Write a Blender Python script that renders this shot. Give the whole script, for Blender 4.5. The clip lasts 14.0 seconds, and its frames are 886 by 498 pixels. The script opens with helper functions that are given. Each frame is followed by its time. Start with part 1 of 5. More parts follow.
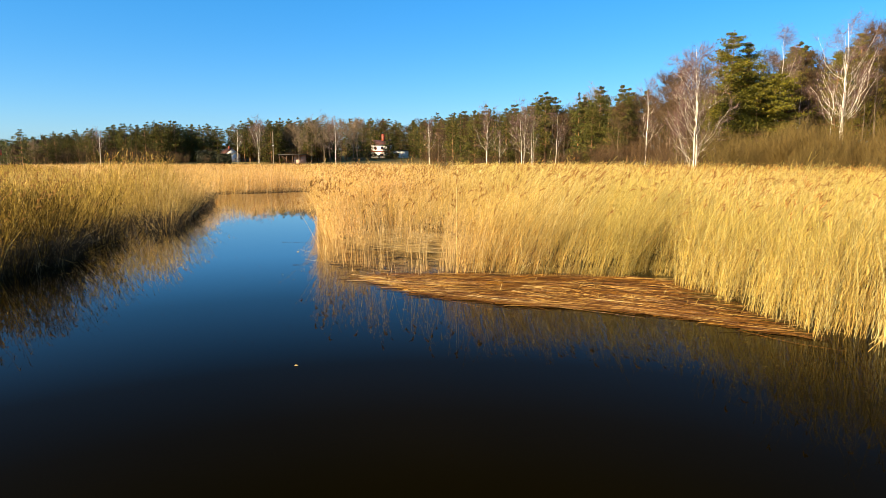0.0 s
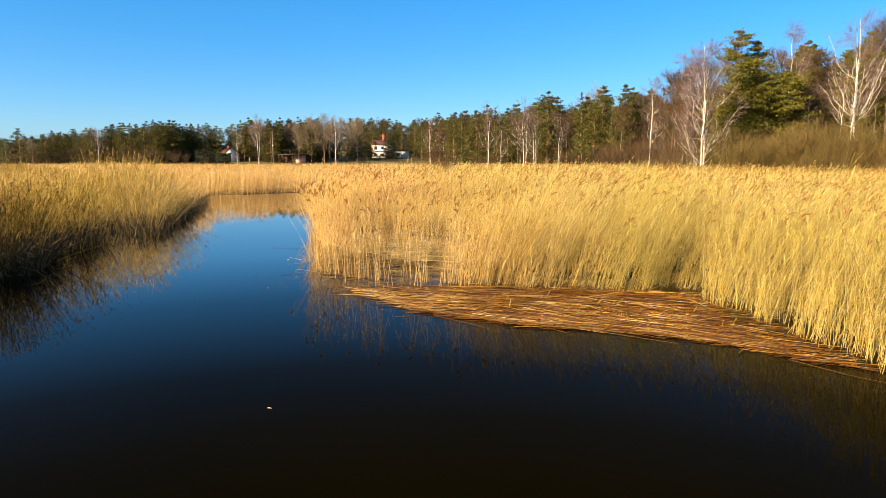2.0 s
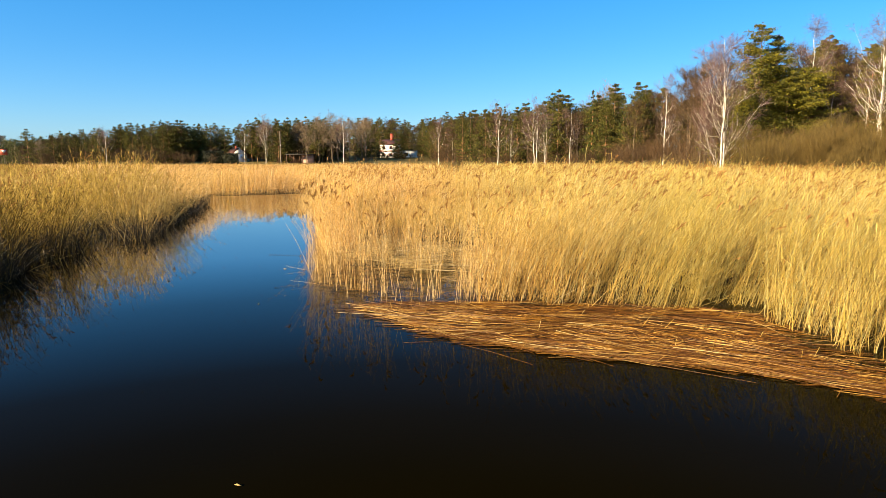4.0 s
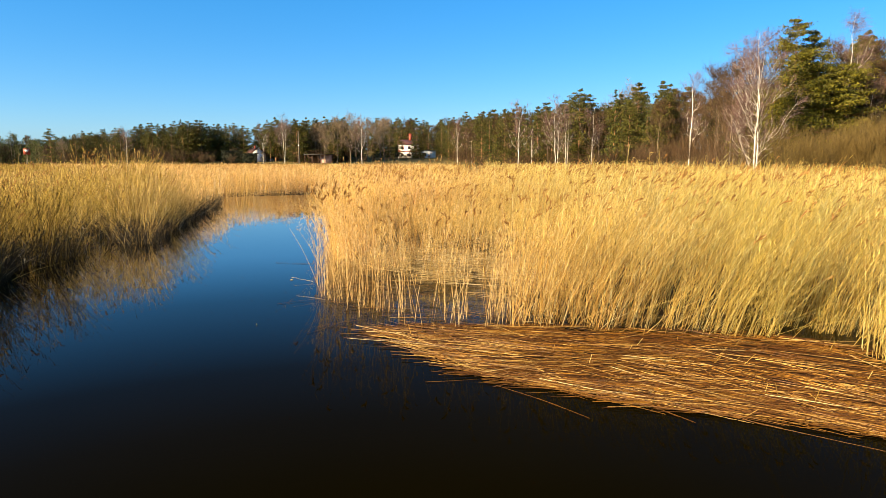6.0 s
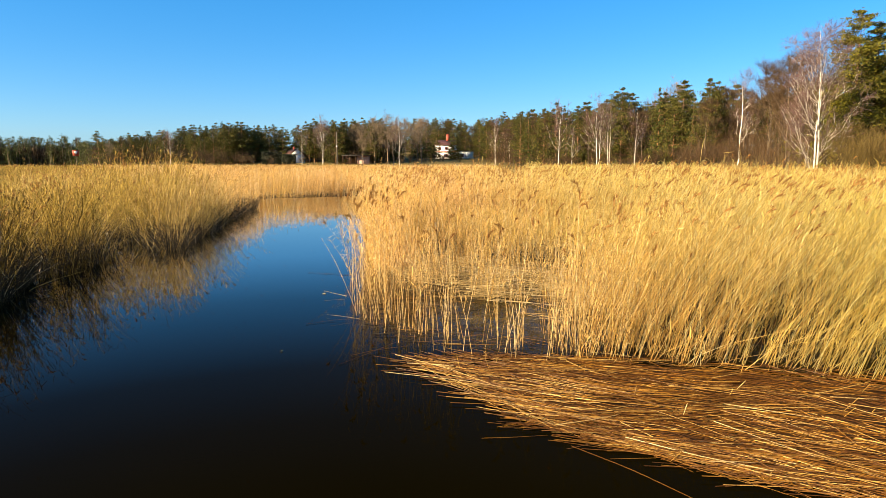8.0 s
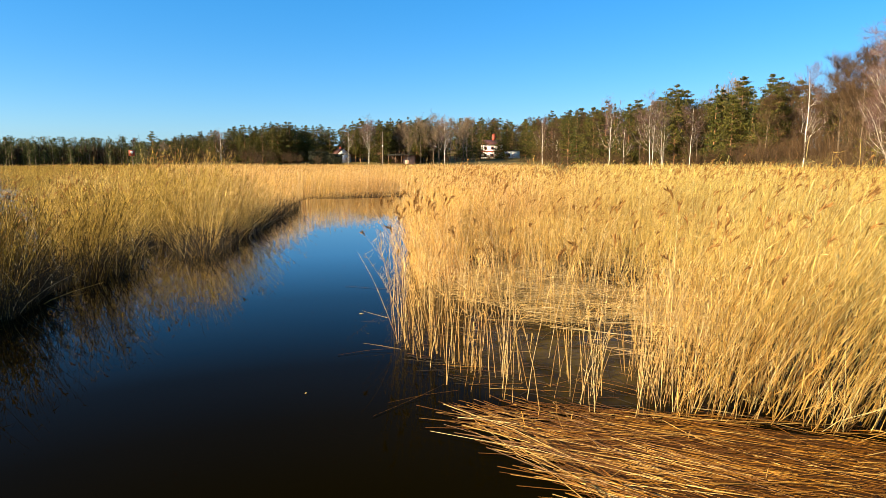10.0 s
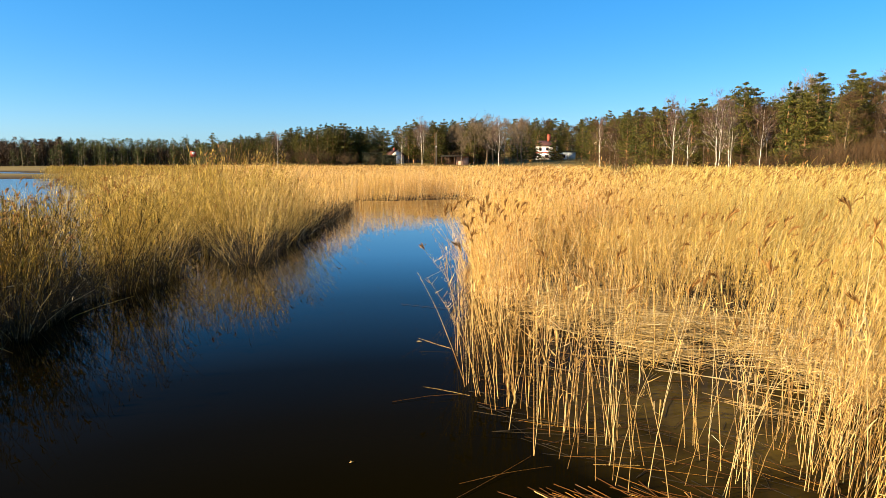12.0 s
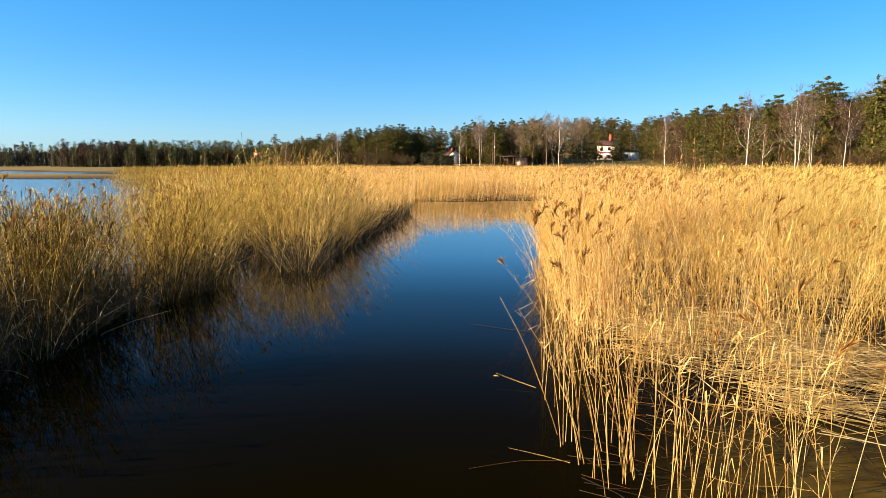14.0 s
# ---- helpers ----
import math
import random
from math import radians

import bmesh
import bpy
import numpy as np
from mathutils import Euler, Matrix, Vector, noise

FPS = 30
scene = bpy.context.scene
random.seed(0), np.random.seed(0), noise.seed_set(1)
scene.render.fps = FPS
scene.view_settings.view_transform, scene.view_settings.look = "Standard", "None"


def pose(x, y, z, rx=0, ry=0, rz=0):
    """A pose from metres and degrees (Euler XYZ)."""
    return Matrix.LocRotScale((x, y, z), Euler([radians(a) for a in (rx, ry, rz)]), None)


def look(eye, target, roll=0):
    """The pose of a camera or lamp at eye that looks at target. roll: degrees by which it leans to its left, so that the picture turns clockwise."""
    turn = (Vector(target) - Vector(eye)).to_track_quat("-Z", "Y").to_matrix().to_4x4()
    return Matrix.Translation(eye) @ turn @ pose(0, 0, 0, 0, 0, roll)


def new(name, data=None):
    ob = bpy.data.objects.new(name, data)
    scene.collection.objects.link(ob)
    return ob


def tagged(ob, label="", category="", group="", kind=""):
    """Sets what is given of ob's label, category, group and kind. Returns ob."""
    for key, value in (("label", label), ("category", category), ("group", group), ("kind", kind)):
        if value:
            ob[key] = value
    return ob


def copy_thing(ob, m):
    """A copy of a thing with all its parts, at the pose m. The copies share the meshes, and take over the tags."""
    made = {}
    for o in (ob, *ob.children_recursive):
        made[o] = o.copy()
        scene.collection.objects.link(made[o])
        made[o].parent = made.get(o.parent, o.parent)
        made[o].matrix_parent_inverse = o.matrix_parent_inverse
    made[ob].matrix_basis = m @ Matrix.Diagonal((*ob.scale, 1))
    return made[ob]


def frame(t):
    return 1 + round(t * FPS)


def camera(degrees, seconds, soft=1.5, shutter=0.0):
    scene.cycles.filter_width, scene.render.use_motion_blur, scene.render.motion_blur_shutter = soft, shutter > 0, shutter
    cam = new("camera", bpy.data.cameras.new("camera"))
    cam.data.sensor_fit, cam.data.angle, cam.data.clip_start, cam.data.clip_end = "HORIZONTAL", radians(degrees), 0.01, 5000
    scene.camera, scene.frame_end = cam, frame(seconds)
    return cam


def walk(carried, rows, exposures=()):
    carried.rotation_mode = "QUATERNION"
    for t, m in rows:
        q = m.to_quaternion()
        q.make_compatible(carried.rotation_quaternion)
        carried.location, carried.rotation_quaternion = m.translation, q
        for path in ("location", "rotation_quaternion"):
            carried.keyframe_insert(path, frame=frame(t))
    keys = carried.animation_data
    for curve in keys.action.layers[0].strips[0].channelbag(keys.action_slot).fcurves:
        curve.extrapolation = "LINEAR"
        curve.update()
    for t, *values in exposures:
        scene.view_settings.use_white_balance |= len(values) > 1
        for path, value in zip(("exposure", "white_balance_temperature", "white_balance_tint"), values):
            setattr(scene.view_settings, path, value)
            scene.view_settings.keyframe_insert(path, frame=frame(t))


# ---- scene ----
cam = camera(71.7, 14.0, soft=0.65)
PATH = [
    (0, (0.551, -0.087, 2.933), (0.66, 1.889, 2.645), -0.1),
    (0.5, (0.571, 0.313, 2.92), (0.681, 2.289, 2.631), -0.0),
    (1, (0.575, 0.656, 2.937), (0.684, 2.632, 2.648), -0.1),
    (1.5, (0.606, 0.985, 2.958), (0.715, 2.961, 2.669), -0.0),
    (2, (0.603, 1.419, 2.947), (0.71, 3.396, 2.659), -0.0),
    (2.5, (0.585, 1.893, 2.911), (0.69, 3.869, 2.623), -0.0),
    (3, (0.571, 2.36, 2.903), (0.671, 4.336, 2.615), -0.0),
    (5.5, (0.474, 4.698, 2.859), (0.513, 6.677, 2.571), -0.1),
    (6, (0.439, 5.133, 2.857), (0.462, 7.112, 2.57), -0.0),
    (6.5, (0.392, 5.511, 2.875), (0.391, 7.49, 2.588), -0.1),
    (7, (0.336, 5.874, 2.873), (0.306, 7.853, 2.586), -0.1),
    (7.5, (0.27, 6.283, 2.871), (0.207, 8.262, 2.585), -0.1),
    (8, (0.191, 6.689, 2.876), (0.096, 8.667, 2.591), -0.1),
    (10.5, (-0.215, 8.925, 2.914), (-0.494, 10.885, 2.629), -0.1),
    (11, (-0.367, 9.378, 2.911), (-0.687, 11.331, 2.628), -0.1),
    (11.5, (-0.513, 9.856, 2.894), (-0.874, 11.803, 2.612), -0.0),
    (12, (-0.687, 10.302, 2.897), (-1.091, 12.24, 2.615), -0.0),
    (12.5, (-0.854, 10.771, 2.876), (-1.303, 12.699, 2.595), -0.0),
    (13, (-1.018, 11.223, 2.849), (-1.512, 13.14, 2.568), -0.1),
    (13.5, (-1.205, 11.601, 2.847), (-1.745, 13.506, 2.566), -0.1),
    (14, (-1.394, 11.928, 2.837), (-1.975, 13.821, 2.557), -0.1),
]
walk(cam, [(t, look(e, g, r)) for t, e, g, r in PATH])
scene.view_settings.exposure = 1.63

# ---------------------------------------------------------------- light
SUN_AZ, SUN_EL = -120.0, 22.0          # degrees clockwise from +y, degrees up
sun_way = Vector((math.sin(radians(SUN_AZ)) * math.cos(radians(SUN_EL)),
                  math.cos(radians(SUN_AZ)) * math.cos(radians(SUN_EL)),
                  math.sin(radians(SUN_EL))))
world = bpy.data.worlds.new("world")
scene.world = world
world.use_nodes = True
wn = world.node_tree.nodes
sky = wn.new("ShaderNodeTexSky")
sky.sky_type = "NISHITA"
sky.sun_disc = False
sky.sun_elevation = radians(SUN_EL)
sky.sun_rotation = radians(SUN_AZ % 360)
sky.air_density, sky.dust_density, sky.ozone_density = 1.0, 0.4, 2.2
hue = wn.new("ShaderNodeHueSaturation")
hue.inputs["Saturation"].default_value = 1.28
tint = wn.new("ShaderNodeMix")
tint.data_type, tint.blend_type = "RGBA", "MULTIPLY"
tint.inputs[0].default_value = 1.0
tint.inputs[7].default_value = (0.80, 0.97, 1.19, 1)
world.node_tree.links.new(sky.outputs[0], tint.inputs[6])
world.node_tree.links.new(tint.outputs[2], hue.inputs["Color"])
even = wn.new("ShaderNodeMix")
even.data_type = "RGBA"
even.inputs[0].default_value = 0.35
even.inputs[7].default_value = (0.48, 2.55, 5.5, 1)
world.node_tree.links.new(hue.outputs[0], even.inputs[6])
world.node_tree.links.new(even.outputs[2], wn["Background"].inputs[0])
wn["Background"].inputs[1].default_value = 0.057
sun = new("sun", bpy.data.lights.new("sun", "SUN"))
sun.data.energy, sun.data.angle, sun.data.color = 5.35, radians(0.6), (1.0, 0.82, 0.53)
sun.matrix_world = look(sun_way * 50, (0, 0, 0))


# ---------------------------------------------------------------- materials
def material(name, rough=0.8, spec=0.3):
    m = bpy.data.materials.new(name)
    m.use_nodes = True
    n = m.node_tree.nodes
    b = n["Principled BSDF"]
    b.inputs["Roughness"].default_value = rough
    b.inputs["Specular IOR Level"].default_value = spec
    return m, n, m.node_tree.links, b


def ramp(n, stops):
    r = n.new("ShaderNodeValToRGB")
    while len(r.color_ramp.elements) < len(stops):
        r.color_ramp.elements.new(0.5)
    for e, (p, c) in zip(r.color_ramp.elements, stops):
        e.position, e.color = p, (*c, 1)
    return r


def coords(n, l, scale):
    g = n.new("ShaderNodeNewGeometry")
    k = n.new("ShaderNodeVectorMath")
    k.operation = "MULTIPLY"
    k.inputs[1].default_value = scale if isinstance(scale, tuple) else (scale,) * 3
    l.new(g.outputs["Position"], k.inputs[0])
    return k.outputs[0]


def noise_of(n, l, scale, detail=4.0, where=None):
    t = n.new("ShaderNodeTexNoise")
    t.inputs["Scale"].default_value = 1.0
    t.inputs["Detail"].default_value = detail
    l.new(where or coords(n, l, scale), t.inputs["Vector"])
    return t.outputs["Fac"]


def bump(n, l, b, height, strength, distance):
    k = n.new("ShaderNodeBump")
    k.inputs["Strength"].default_value, k.inputs["Distance"].default_value = strength, distance
    l.new(height, k.inputs["Height"])
    l.new(k.outputs[0], b.inputs["Normal"])


def mix(n, l, fac, a, b):
    k = n.new("ShaderNodeMix")
    k.data_type = "RGBA"
    for s, v in ((k.inputs[0], fac), (k.inputs[6], a), (k.inputs[7], b)):
        if hasattr(v, "is_linked"):
            l.new(v, s)
        else:
            s.default_value = v if isinstance(v, float) else (*v, 1)
    return k.outputs[2]


def strands(name, stops, patch, rough=0.6, spec=0.3, thin=0.25, patch_scale=0.25, patch_fac=0.5, across=None, clump=0.0):
    """Straw, leaves, twigs, needles: each strand its own tone, with drifts of another tone across the stand."""
    m, n, l, b = material(name, rough, spec)
    g = n.new("ShaderNodeNewGeometry")
    r = ramp(n, stops)
    l.new(g.outputs["Random Per Island"], r.inputs[0])
    drift = ramp(n, [(0.4, (0, 0, 0)), (0.65, (patch_fac,) * 3)])
    l.new(noise_of(n, l, patch_scale, 3.0), drift.inputs[0])
    c = mix(n, l, drift.outputs[0], r.outputs[0], patch)
    if across:
        p = n.new("ShaderNodeSeparateXYZ")
        l.new(g.outputs["Position"], p.inputs[0])
        k = n.new("ShaderNodeMapRange")
        k.inputs["From Min"].default_value, k.inputs["From Max"].default_value = -0.4, 5.8
        l.new(p.outputs["X"], k.inputs["Value"])
        v = n.new("ShaderNodeMix")
        v.data_type, v.blend_type = "RGBA", "MULTIPLY"
        v.inputs[0].default_value = 1.0
        l.new(c, v.inputs[6])
        l.new(mix(n, l, k.outputs[0], across[0], across[1]), v.inputs[7])
        c = v.outputs[2]
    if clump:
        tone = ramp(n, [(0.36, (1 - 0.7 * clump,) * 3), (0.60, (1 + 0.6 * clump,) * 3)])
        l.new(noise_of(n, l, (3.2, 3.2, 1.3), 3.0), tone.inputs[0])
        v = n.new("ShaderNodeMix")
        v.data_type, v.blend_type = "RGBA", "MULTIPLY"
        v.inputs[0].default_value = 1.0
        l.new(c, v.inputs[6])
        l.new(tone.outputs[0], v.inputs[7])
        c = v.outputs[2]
    l.new(c, b.inputs["Base Color"])
    if thin:
        t = n.new("ShaderNodeBsdfTranslucent")
        l.new(c, t.inputs[0])
        s = n.new("ShaderNodeMixShader")
        s.inputs[0].default_value = thin
        l.new(b.outputs[0], s.inputs[1])
        l.new(t.outputs[0], s.inputs[2])
        l.new(s.outputs[0], n["Material Output"].inputs[0])
    return m


ACROSS = ((1.12, 1.0, 0.84), (0.97, 1.02, 0.72))      # ruddier reeds by the channel, yellower ones further in
M_TIP = strands("tip_stem", [(0.0, (0.09, 0.036, 0.009)), (0.25, (0.28, 0.145, 0.036)), (0.6, (0.52, 0.33, 0.11)), (1.0, (0.72, 0.53, 0.25))], (0.45, 0.26, 0.06), 0.45, 0.4, 0.05, 0.8)
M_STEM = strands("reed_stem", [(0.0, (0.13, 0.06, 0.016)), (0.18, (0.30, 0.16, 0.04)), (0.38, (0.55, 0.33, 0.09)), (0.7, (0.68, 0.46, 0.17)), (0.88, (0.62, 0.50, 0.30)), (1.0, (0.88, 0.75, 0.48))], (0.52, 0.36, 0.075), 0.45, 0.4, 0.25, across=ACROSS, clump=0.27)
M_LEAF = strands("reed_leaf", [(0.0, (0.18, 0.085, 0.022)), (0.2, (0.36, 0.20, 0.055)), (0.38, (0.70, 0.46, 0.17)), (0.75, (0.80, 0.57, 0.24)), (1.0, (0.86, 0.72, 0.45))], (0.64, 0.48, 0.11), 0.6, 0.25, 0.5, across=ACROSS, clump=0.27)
M_PLUME = strands("reed_plume", [(0.0, (0.12, 0.052, 0.014)), (0.5, (0.30, 0.145, 0.038)), (1.0, (0.50, 0.28, 0.09))], (0.36, 0.19, 0.055), 0.9, 0.1, 0.3)
M_WET = strands("wet_straw", [(0.0, (0.05, 0.018, 0.003)), (0.5, (0.125, 0.044, 0.003)), (0.85, (0.36, 0.16, 0.018)), (1.0, (0.80, 0.52, 0.16))], (0.075, 0.025, 0.002), 0.6, 0.15, 0.0, 0.9, 0.8)
M_STRAW = strands("golden_straw", [(0.0, (0.10, 0.036, 0.004)), (0.45, (0.26, 0.108, 0.012)), (0.8, (0.54, 0.30, 0.060)), (1.0, (0.86, 0.64, 0.28))], (0.16, 0.058, 0.006), 0.4, 0.45, 0.05, 1.0, 0.6)
M_DULL = strands("old_straw", [(0.0, (0.10, 0.06, 0.02)), (0.35, (0.36, 0.215, 0.062)), (0.8, (0.62, 0.42, 0.15)), (1.0, (0.84, 0.66, 0.38))], (0.34, 0.22, 0.07), 0.6, 0.3, 0.1)
# olive-brown reeds, darkened further to paint in the left bank's shaded side
M_SHADED_STEM = strands("shaded_reed_stem", [(0.0, (0.020, 0.011, 0.003)), (0.5, (0.075, 0.044, 0.005)), (0.82, (0.30, 0.185, 0.022)), (1.0, (0.70, 0.50, 0.14))], (0.050, 0.030, 0.004), 0.65, 0.1, 0.1, 1.2, clump=0.5)
M_SHADED_LEAF = strands("shaded_reed_leaf", [(0.0, (0.030, 0.017, 0.004)), (0.55, (0.120, 0.072, 0.008)), (1.0, (0.40, 0.255, 0.034))], (0.065, 0.040, 0.005), 0.8, 0.05, 0.12, 1.2, clump=0.5)
M_MID_STEM = strands("olive_reed_stem", [(0.0, (0.07, 0.04, 0.010)), (0.4, (0.24, 0.148, 0.021)), (0.8, (0.48, 0.305, 0.050)), (1.0, (0.74, 0.53, 0.16))], (0.30, 0.192, 0.026), 0.6, 0.2, 0.1, clump=0.5)
M_MID_LEAF = strands("olive_reed_leaf", [(0.0, (0.09, 0.05, 0.012)), (0.5, (0.36, 0.23, 0.036)), (1.0, (0.64, 0.43, 0.10))], (0.36, 0.23, 0.028), 0.7, 0.1, 0.25, clump=0.5)
M_GOLD_STEM = strands("golden_reed_stem", [(0.0, (0.09, 0.045, 0.010)), (0.35, (0.32, 0.195, 0.036)), (0.75, (0.56, 0.36, 0.085)), (1.0, (0.78, 0.58, 0.24))], (0.36, 0.22, 0.04), 0.55, 0.3, 0.1, 0.4, clump=0.5)
M_GOLD_LEAF = strands("golden_reed_leaf", [(0.0, (0.12, 0.06, 0.014)), (0.45, (0.48, 0.30, 0.066)), (1.0, (0.72, 0.50, 0.16))], (0.42, 0.27, 0.05), 0.65, 0.2, 0.3, 0.4, clump=0.5)
# near-black: rotting litter in the water, and painted shade under the left bank's reeds
M_ROTTEN_SHADE = strands("rotten_and_shade_stems", [(0.0, (0.012, 0.008, 0.004)), (0.6, (0.028, 0.018, 0.007)), (0.90, (0.07, 0.045, 0.016)), (0.97, (0.5, 0.38, 0.2)), (1.0, (0.7, 0.56, 0.34))], (0.02, 0.014, 0.006), 0.7, 0.2, 0.0)
M_NEEDLE = strands("pine_needles", [(0.0, (0.018, 0.019, 0.003)), (0.5, (0.062, 0.060, 0.008)), (1.0, (0.165, 0.142, 0.017))], (0.085, 0.074, 0.008), 0.6, 0.25, 0.2, 0.15)
M_SPRUCE = strands("spruce_needles", [(0.0, (0.016, 0.022, 0.005)), (0.5, (0.05, 0.058, 0.010)), (1.0, (0.12, 0.12, 0.016))], (0.075, 0.075, 0.012), 0.6, 0.25, 0.15, 0.15)
M_HEDGE = strands("clipped_hedge", [(0.0, (0.008, 0.010, 0.004)), (0.6, (0.018, 0.020, 0.006)), (1.0, (0.045, 0.045, 0.012))], (0.015, 0.016, 0.005), 0.6, 0.2, 0.0, 0.3)
M_TWIG = strands("birch_twigs", [(0.0, (0.07, 0.036, 0.032)), (0.6, (0.135, 0.078, 0.066)), (1.0, (0.24, 0.165, 0.14))], (0.12, 0.062, 0.052), 0.7, 0.2, 0.0)
M_ALDER = strands("alder_twigs", [(0.0, (0.024, 0.013, 0.006)), (0.6, (0.062, 0.035, 0.014)), (1.0, (0.130, 0.076, 0.033))], (0.075, 0.038, 0.014), 0.7, 0.2, 0.0, 0.1)
M_DRYTWIG = strands("grey_tan_twigs", [(0.0, (0.09, 0.06, 0.035)), (0.6, (0.19, 0.135, 0.08)), (1.0, (0.30, 0.22, 0.14))], (0.15, 0.10, 0.06), 0.7, 0.2, 0.0, 0.1)
M_BIGPINE = strands("sunlit_pine_needles", [(0.0, (0.026, 0.025, 0.002)), (0.5, (0.098, 0.088, 0.006)), (1.0, (0.23, 0.19, 0.012))], (0.14, 0.115, 0.007), 0.6, 0.25, 0.2, 0.5)
M_SHRUB = strands("willow_stems", [(0.0, (0.036, 0.022, 0.008)), (0.6, (0.095, 0.064, 0.015)), (1.0, (0.18, 0.122, 0.034))], (0.105, 0.062, 0.014), 0.7, 0.2, 0.0, 0.15)


def bark(name, light, dark, scale, fac):
    m, n, l, b = material(name, 0.8, 0.2)
    f = noise_of(n, l, scale, 5.0)
    r = ramp(n, [(0.0, dark), (fac, dark), (fac + 0.08, light), (1.0, tuple(min(1, v * 1.15) for v in light))])
    l.new(f, r.inputs[0])
    l.new(r.outputs[0], b.inputs["Base Color"])
    bump(n, l, b, f, 0.5, 0.02)
    return m


M_BIRCH = bark("birch_bark", (0.66, 0.58, 0.46), (0.10, 0.07, 0.05), (3.0, 3.0, 1.2), 0.36)
M_PINEBARK = bark("pine_bark", (0.33, 0.17, 0.08), (0.13, 0.08, 0.05), (6.0, 6.0, 1.5), 0.42)
M_GREYBARK = bark("grey_bark", (0.18, 0.13, 0.082), (0.08, 0.056, 0.034), (5.0, 5.0, 1.2), 0.42)


def make_water(name, gloss, rough, ripple, scale):
    """Dark peaty water: a brown body, and a mirror that strengthens towards grazing."""
    m, n, l, b = material(name, 0.9, 0.0)
    r = ramp(n, [(0.35, (0.0024, 0.0017, 0.0001)), (0.7, (0.0042, 0.0028, 0.0002))])
    l.new(noise_of(n, l, 0.12, 3.0), r.inputs[0])
    # silt shows through in the shallows among the reeds at the tip
    silt = n.new("ShaderNodeVectorMath")
    silt.operation = "DISTANCE"
    silt.inputs[1].default_value = (1.1, 17.7, 0)
    l.new(coords(n, l, 1.0), silt.inputs[0])
    depth = n.new("ShaderNodeMapRange")
    depth.inputs["From Min"].default_value, depth.inputs["From Max"].default_value = 2.5, 0.5
    l.new(silt.outputs["Value"], depth.inputs["Value"])
    brown = ramp(n, [(0.3, (0.020, 0.012, 0.002)), (0.7, (0.095, 0.060, 0.012))])
    l.new(noise_of(n, l, 1.6, 4.0), brown.inputs[0])
    l.new(mix(n, l, depth.outputs[0], r.outputs[0], brown.outputs[0]), b.inputs["Base Color"])
    k = n.new("ShaderNodeBump")
    k.inputs["Strength"].default_value, k.inputs["Distance"].default_value = ripple, 0.02
    l.new(noise_of(n, l, scale, 2.0), k.inputs["Height"])
    g = n.new("ShaderNodeBsdfGlossy")
    g.inputs["Roughness"].default_value = rough
    f = n.new("ShaderNodeFresnel")
    f.inputs["IOR"].default_value = 1.33
    p = ramp(n, [(0.0, (0.0,) * 3), (0.06, (0.0012,) * 3), (0.10, (0.010 * gloss,) * 3), (0.15, (0.034 * gloss,) * 3), (0.27, (0.22 * gloss,) * 3), (0.40, (0.58 * gloss,) * 3), (0.60, (0.85,) * 3), (1.0, (0.95,) * 3)])
    s = n.new("ShaderNodeMixShader")
    l.new(k.outputs[0], g.inputs["Normal"])
    l.new(f.outputs[0], p.inputs[0])
    l.new(p.outputs[0], s.inputs[0])
    l.new(b.outputs[0], s.inputs[1])
    l.new(g.outputs[0], s.inputs[2])
    l.new(s.outputs[0], n["Material Output"].inputs[0])
    return m


def make_ground():
    m, n, l, b = material("marsh_ground", 0.9, 0.08)
    f = noise_of(n, l, 0.9, 6.0)
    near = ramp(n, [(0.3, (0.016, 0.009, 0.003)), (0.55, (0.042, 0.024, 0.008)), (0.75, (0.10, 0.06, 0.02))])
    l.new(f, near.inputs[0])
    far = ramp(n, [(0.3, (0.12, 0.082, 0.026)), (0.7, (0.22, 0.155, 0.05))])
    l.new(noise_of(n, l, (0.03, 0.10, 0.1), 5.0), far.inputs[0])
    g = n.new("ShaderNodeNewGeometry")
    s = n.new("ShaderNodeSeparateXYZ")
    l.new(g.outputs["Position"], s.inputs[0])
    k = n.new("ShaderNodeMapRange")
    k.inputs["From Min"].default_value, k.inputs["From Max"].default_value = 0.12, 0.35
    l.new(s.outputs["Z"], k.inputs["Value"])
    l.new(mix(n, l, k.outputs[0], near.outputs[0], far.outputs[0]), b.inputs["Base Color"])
    bump(n, l, b, f, 0.6, 0.08)
    return m


def plain(name, colour, rough=0.7, spec=0.3, vary=0.25, scale=4.0):
    m, n, l, b = material(name, rough, spec)
    f = noise_of(n, l, scale, 6.0)
    r = ramp(n, [(0.3, tuple(v * (1 - vary) for v in colour)), (0.7, colour)])
    l.new(f, r.inputs[0])
    l.new(r.outputs[0], b.inputs["Base Color"])
    bump(n, l, b, f, 0.2, 0.01)
    return m


M_WATER = make_water("pond_water", 1.0, 0.018, 0.08, (1.6, 0.9, 1.0))
M_BAY = make_water("bay_water", 1.0, 0.16, 0.5, (2.5, 1.2, 1.0))
M_GROUND = make_ground()
M_MAT = plain("sodden_litter", (0.050, 0.019, 0.003), 0.7, 0.1, 0.6, 6.0)
M_WHITE = plain("white_render", (0.80, 0.78, 0.72), 0.7, 0.3, 0.10, 1.5)
M_ROOF = plain("red_roof_tile", (0.10, 0.040, 0.03), 0.7, 0.3, 0.35, 3.0)
M_RED = plain("red_paint", (0.32, 0.06, 0.03), 0.6, 0.3, 0.2, 3.0)
M_BROWNWOOD = plain("brown_boards", (0.13, 0.07, 0.04), 0.8, 0.2, 0.4, 5.0)
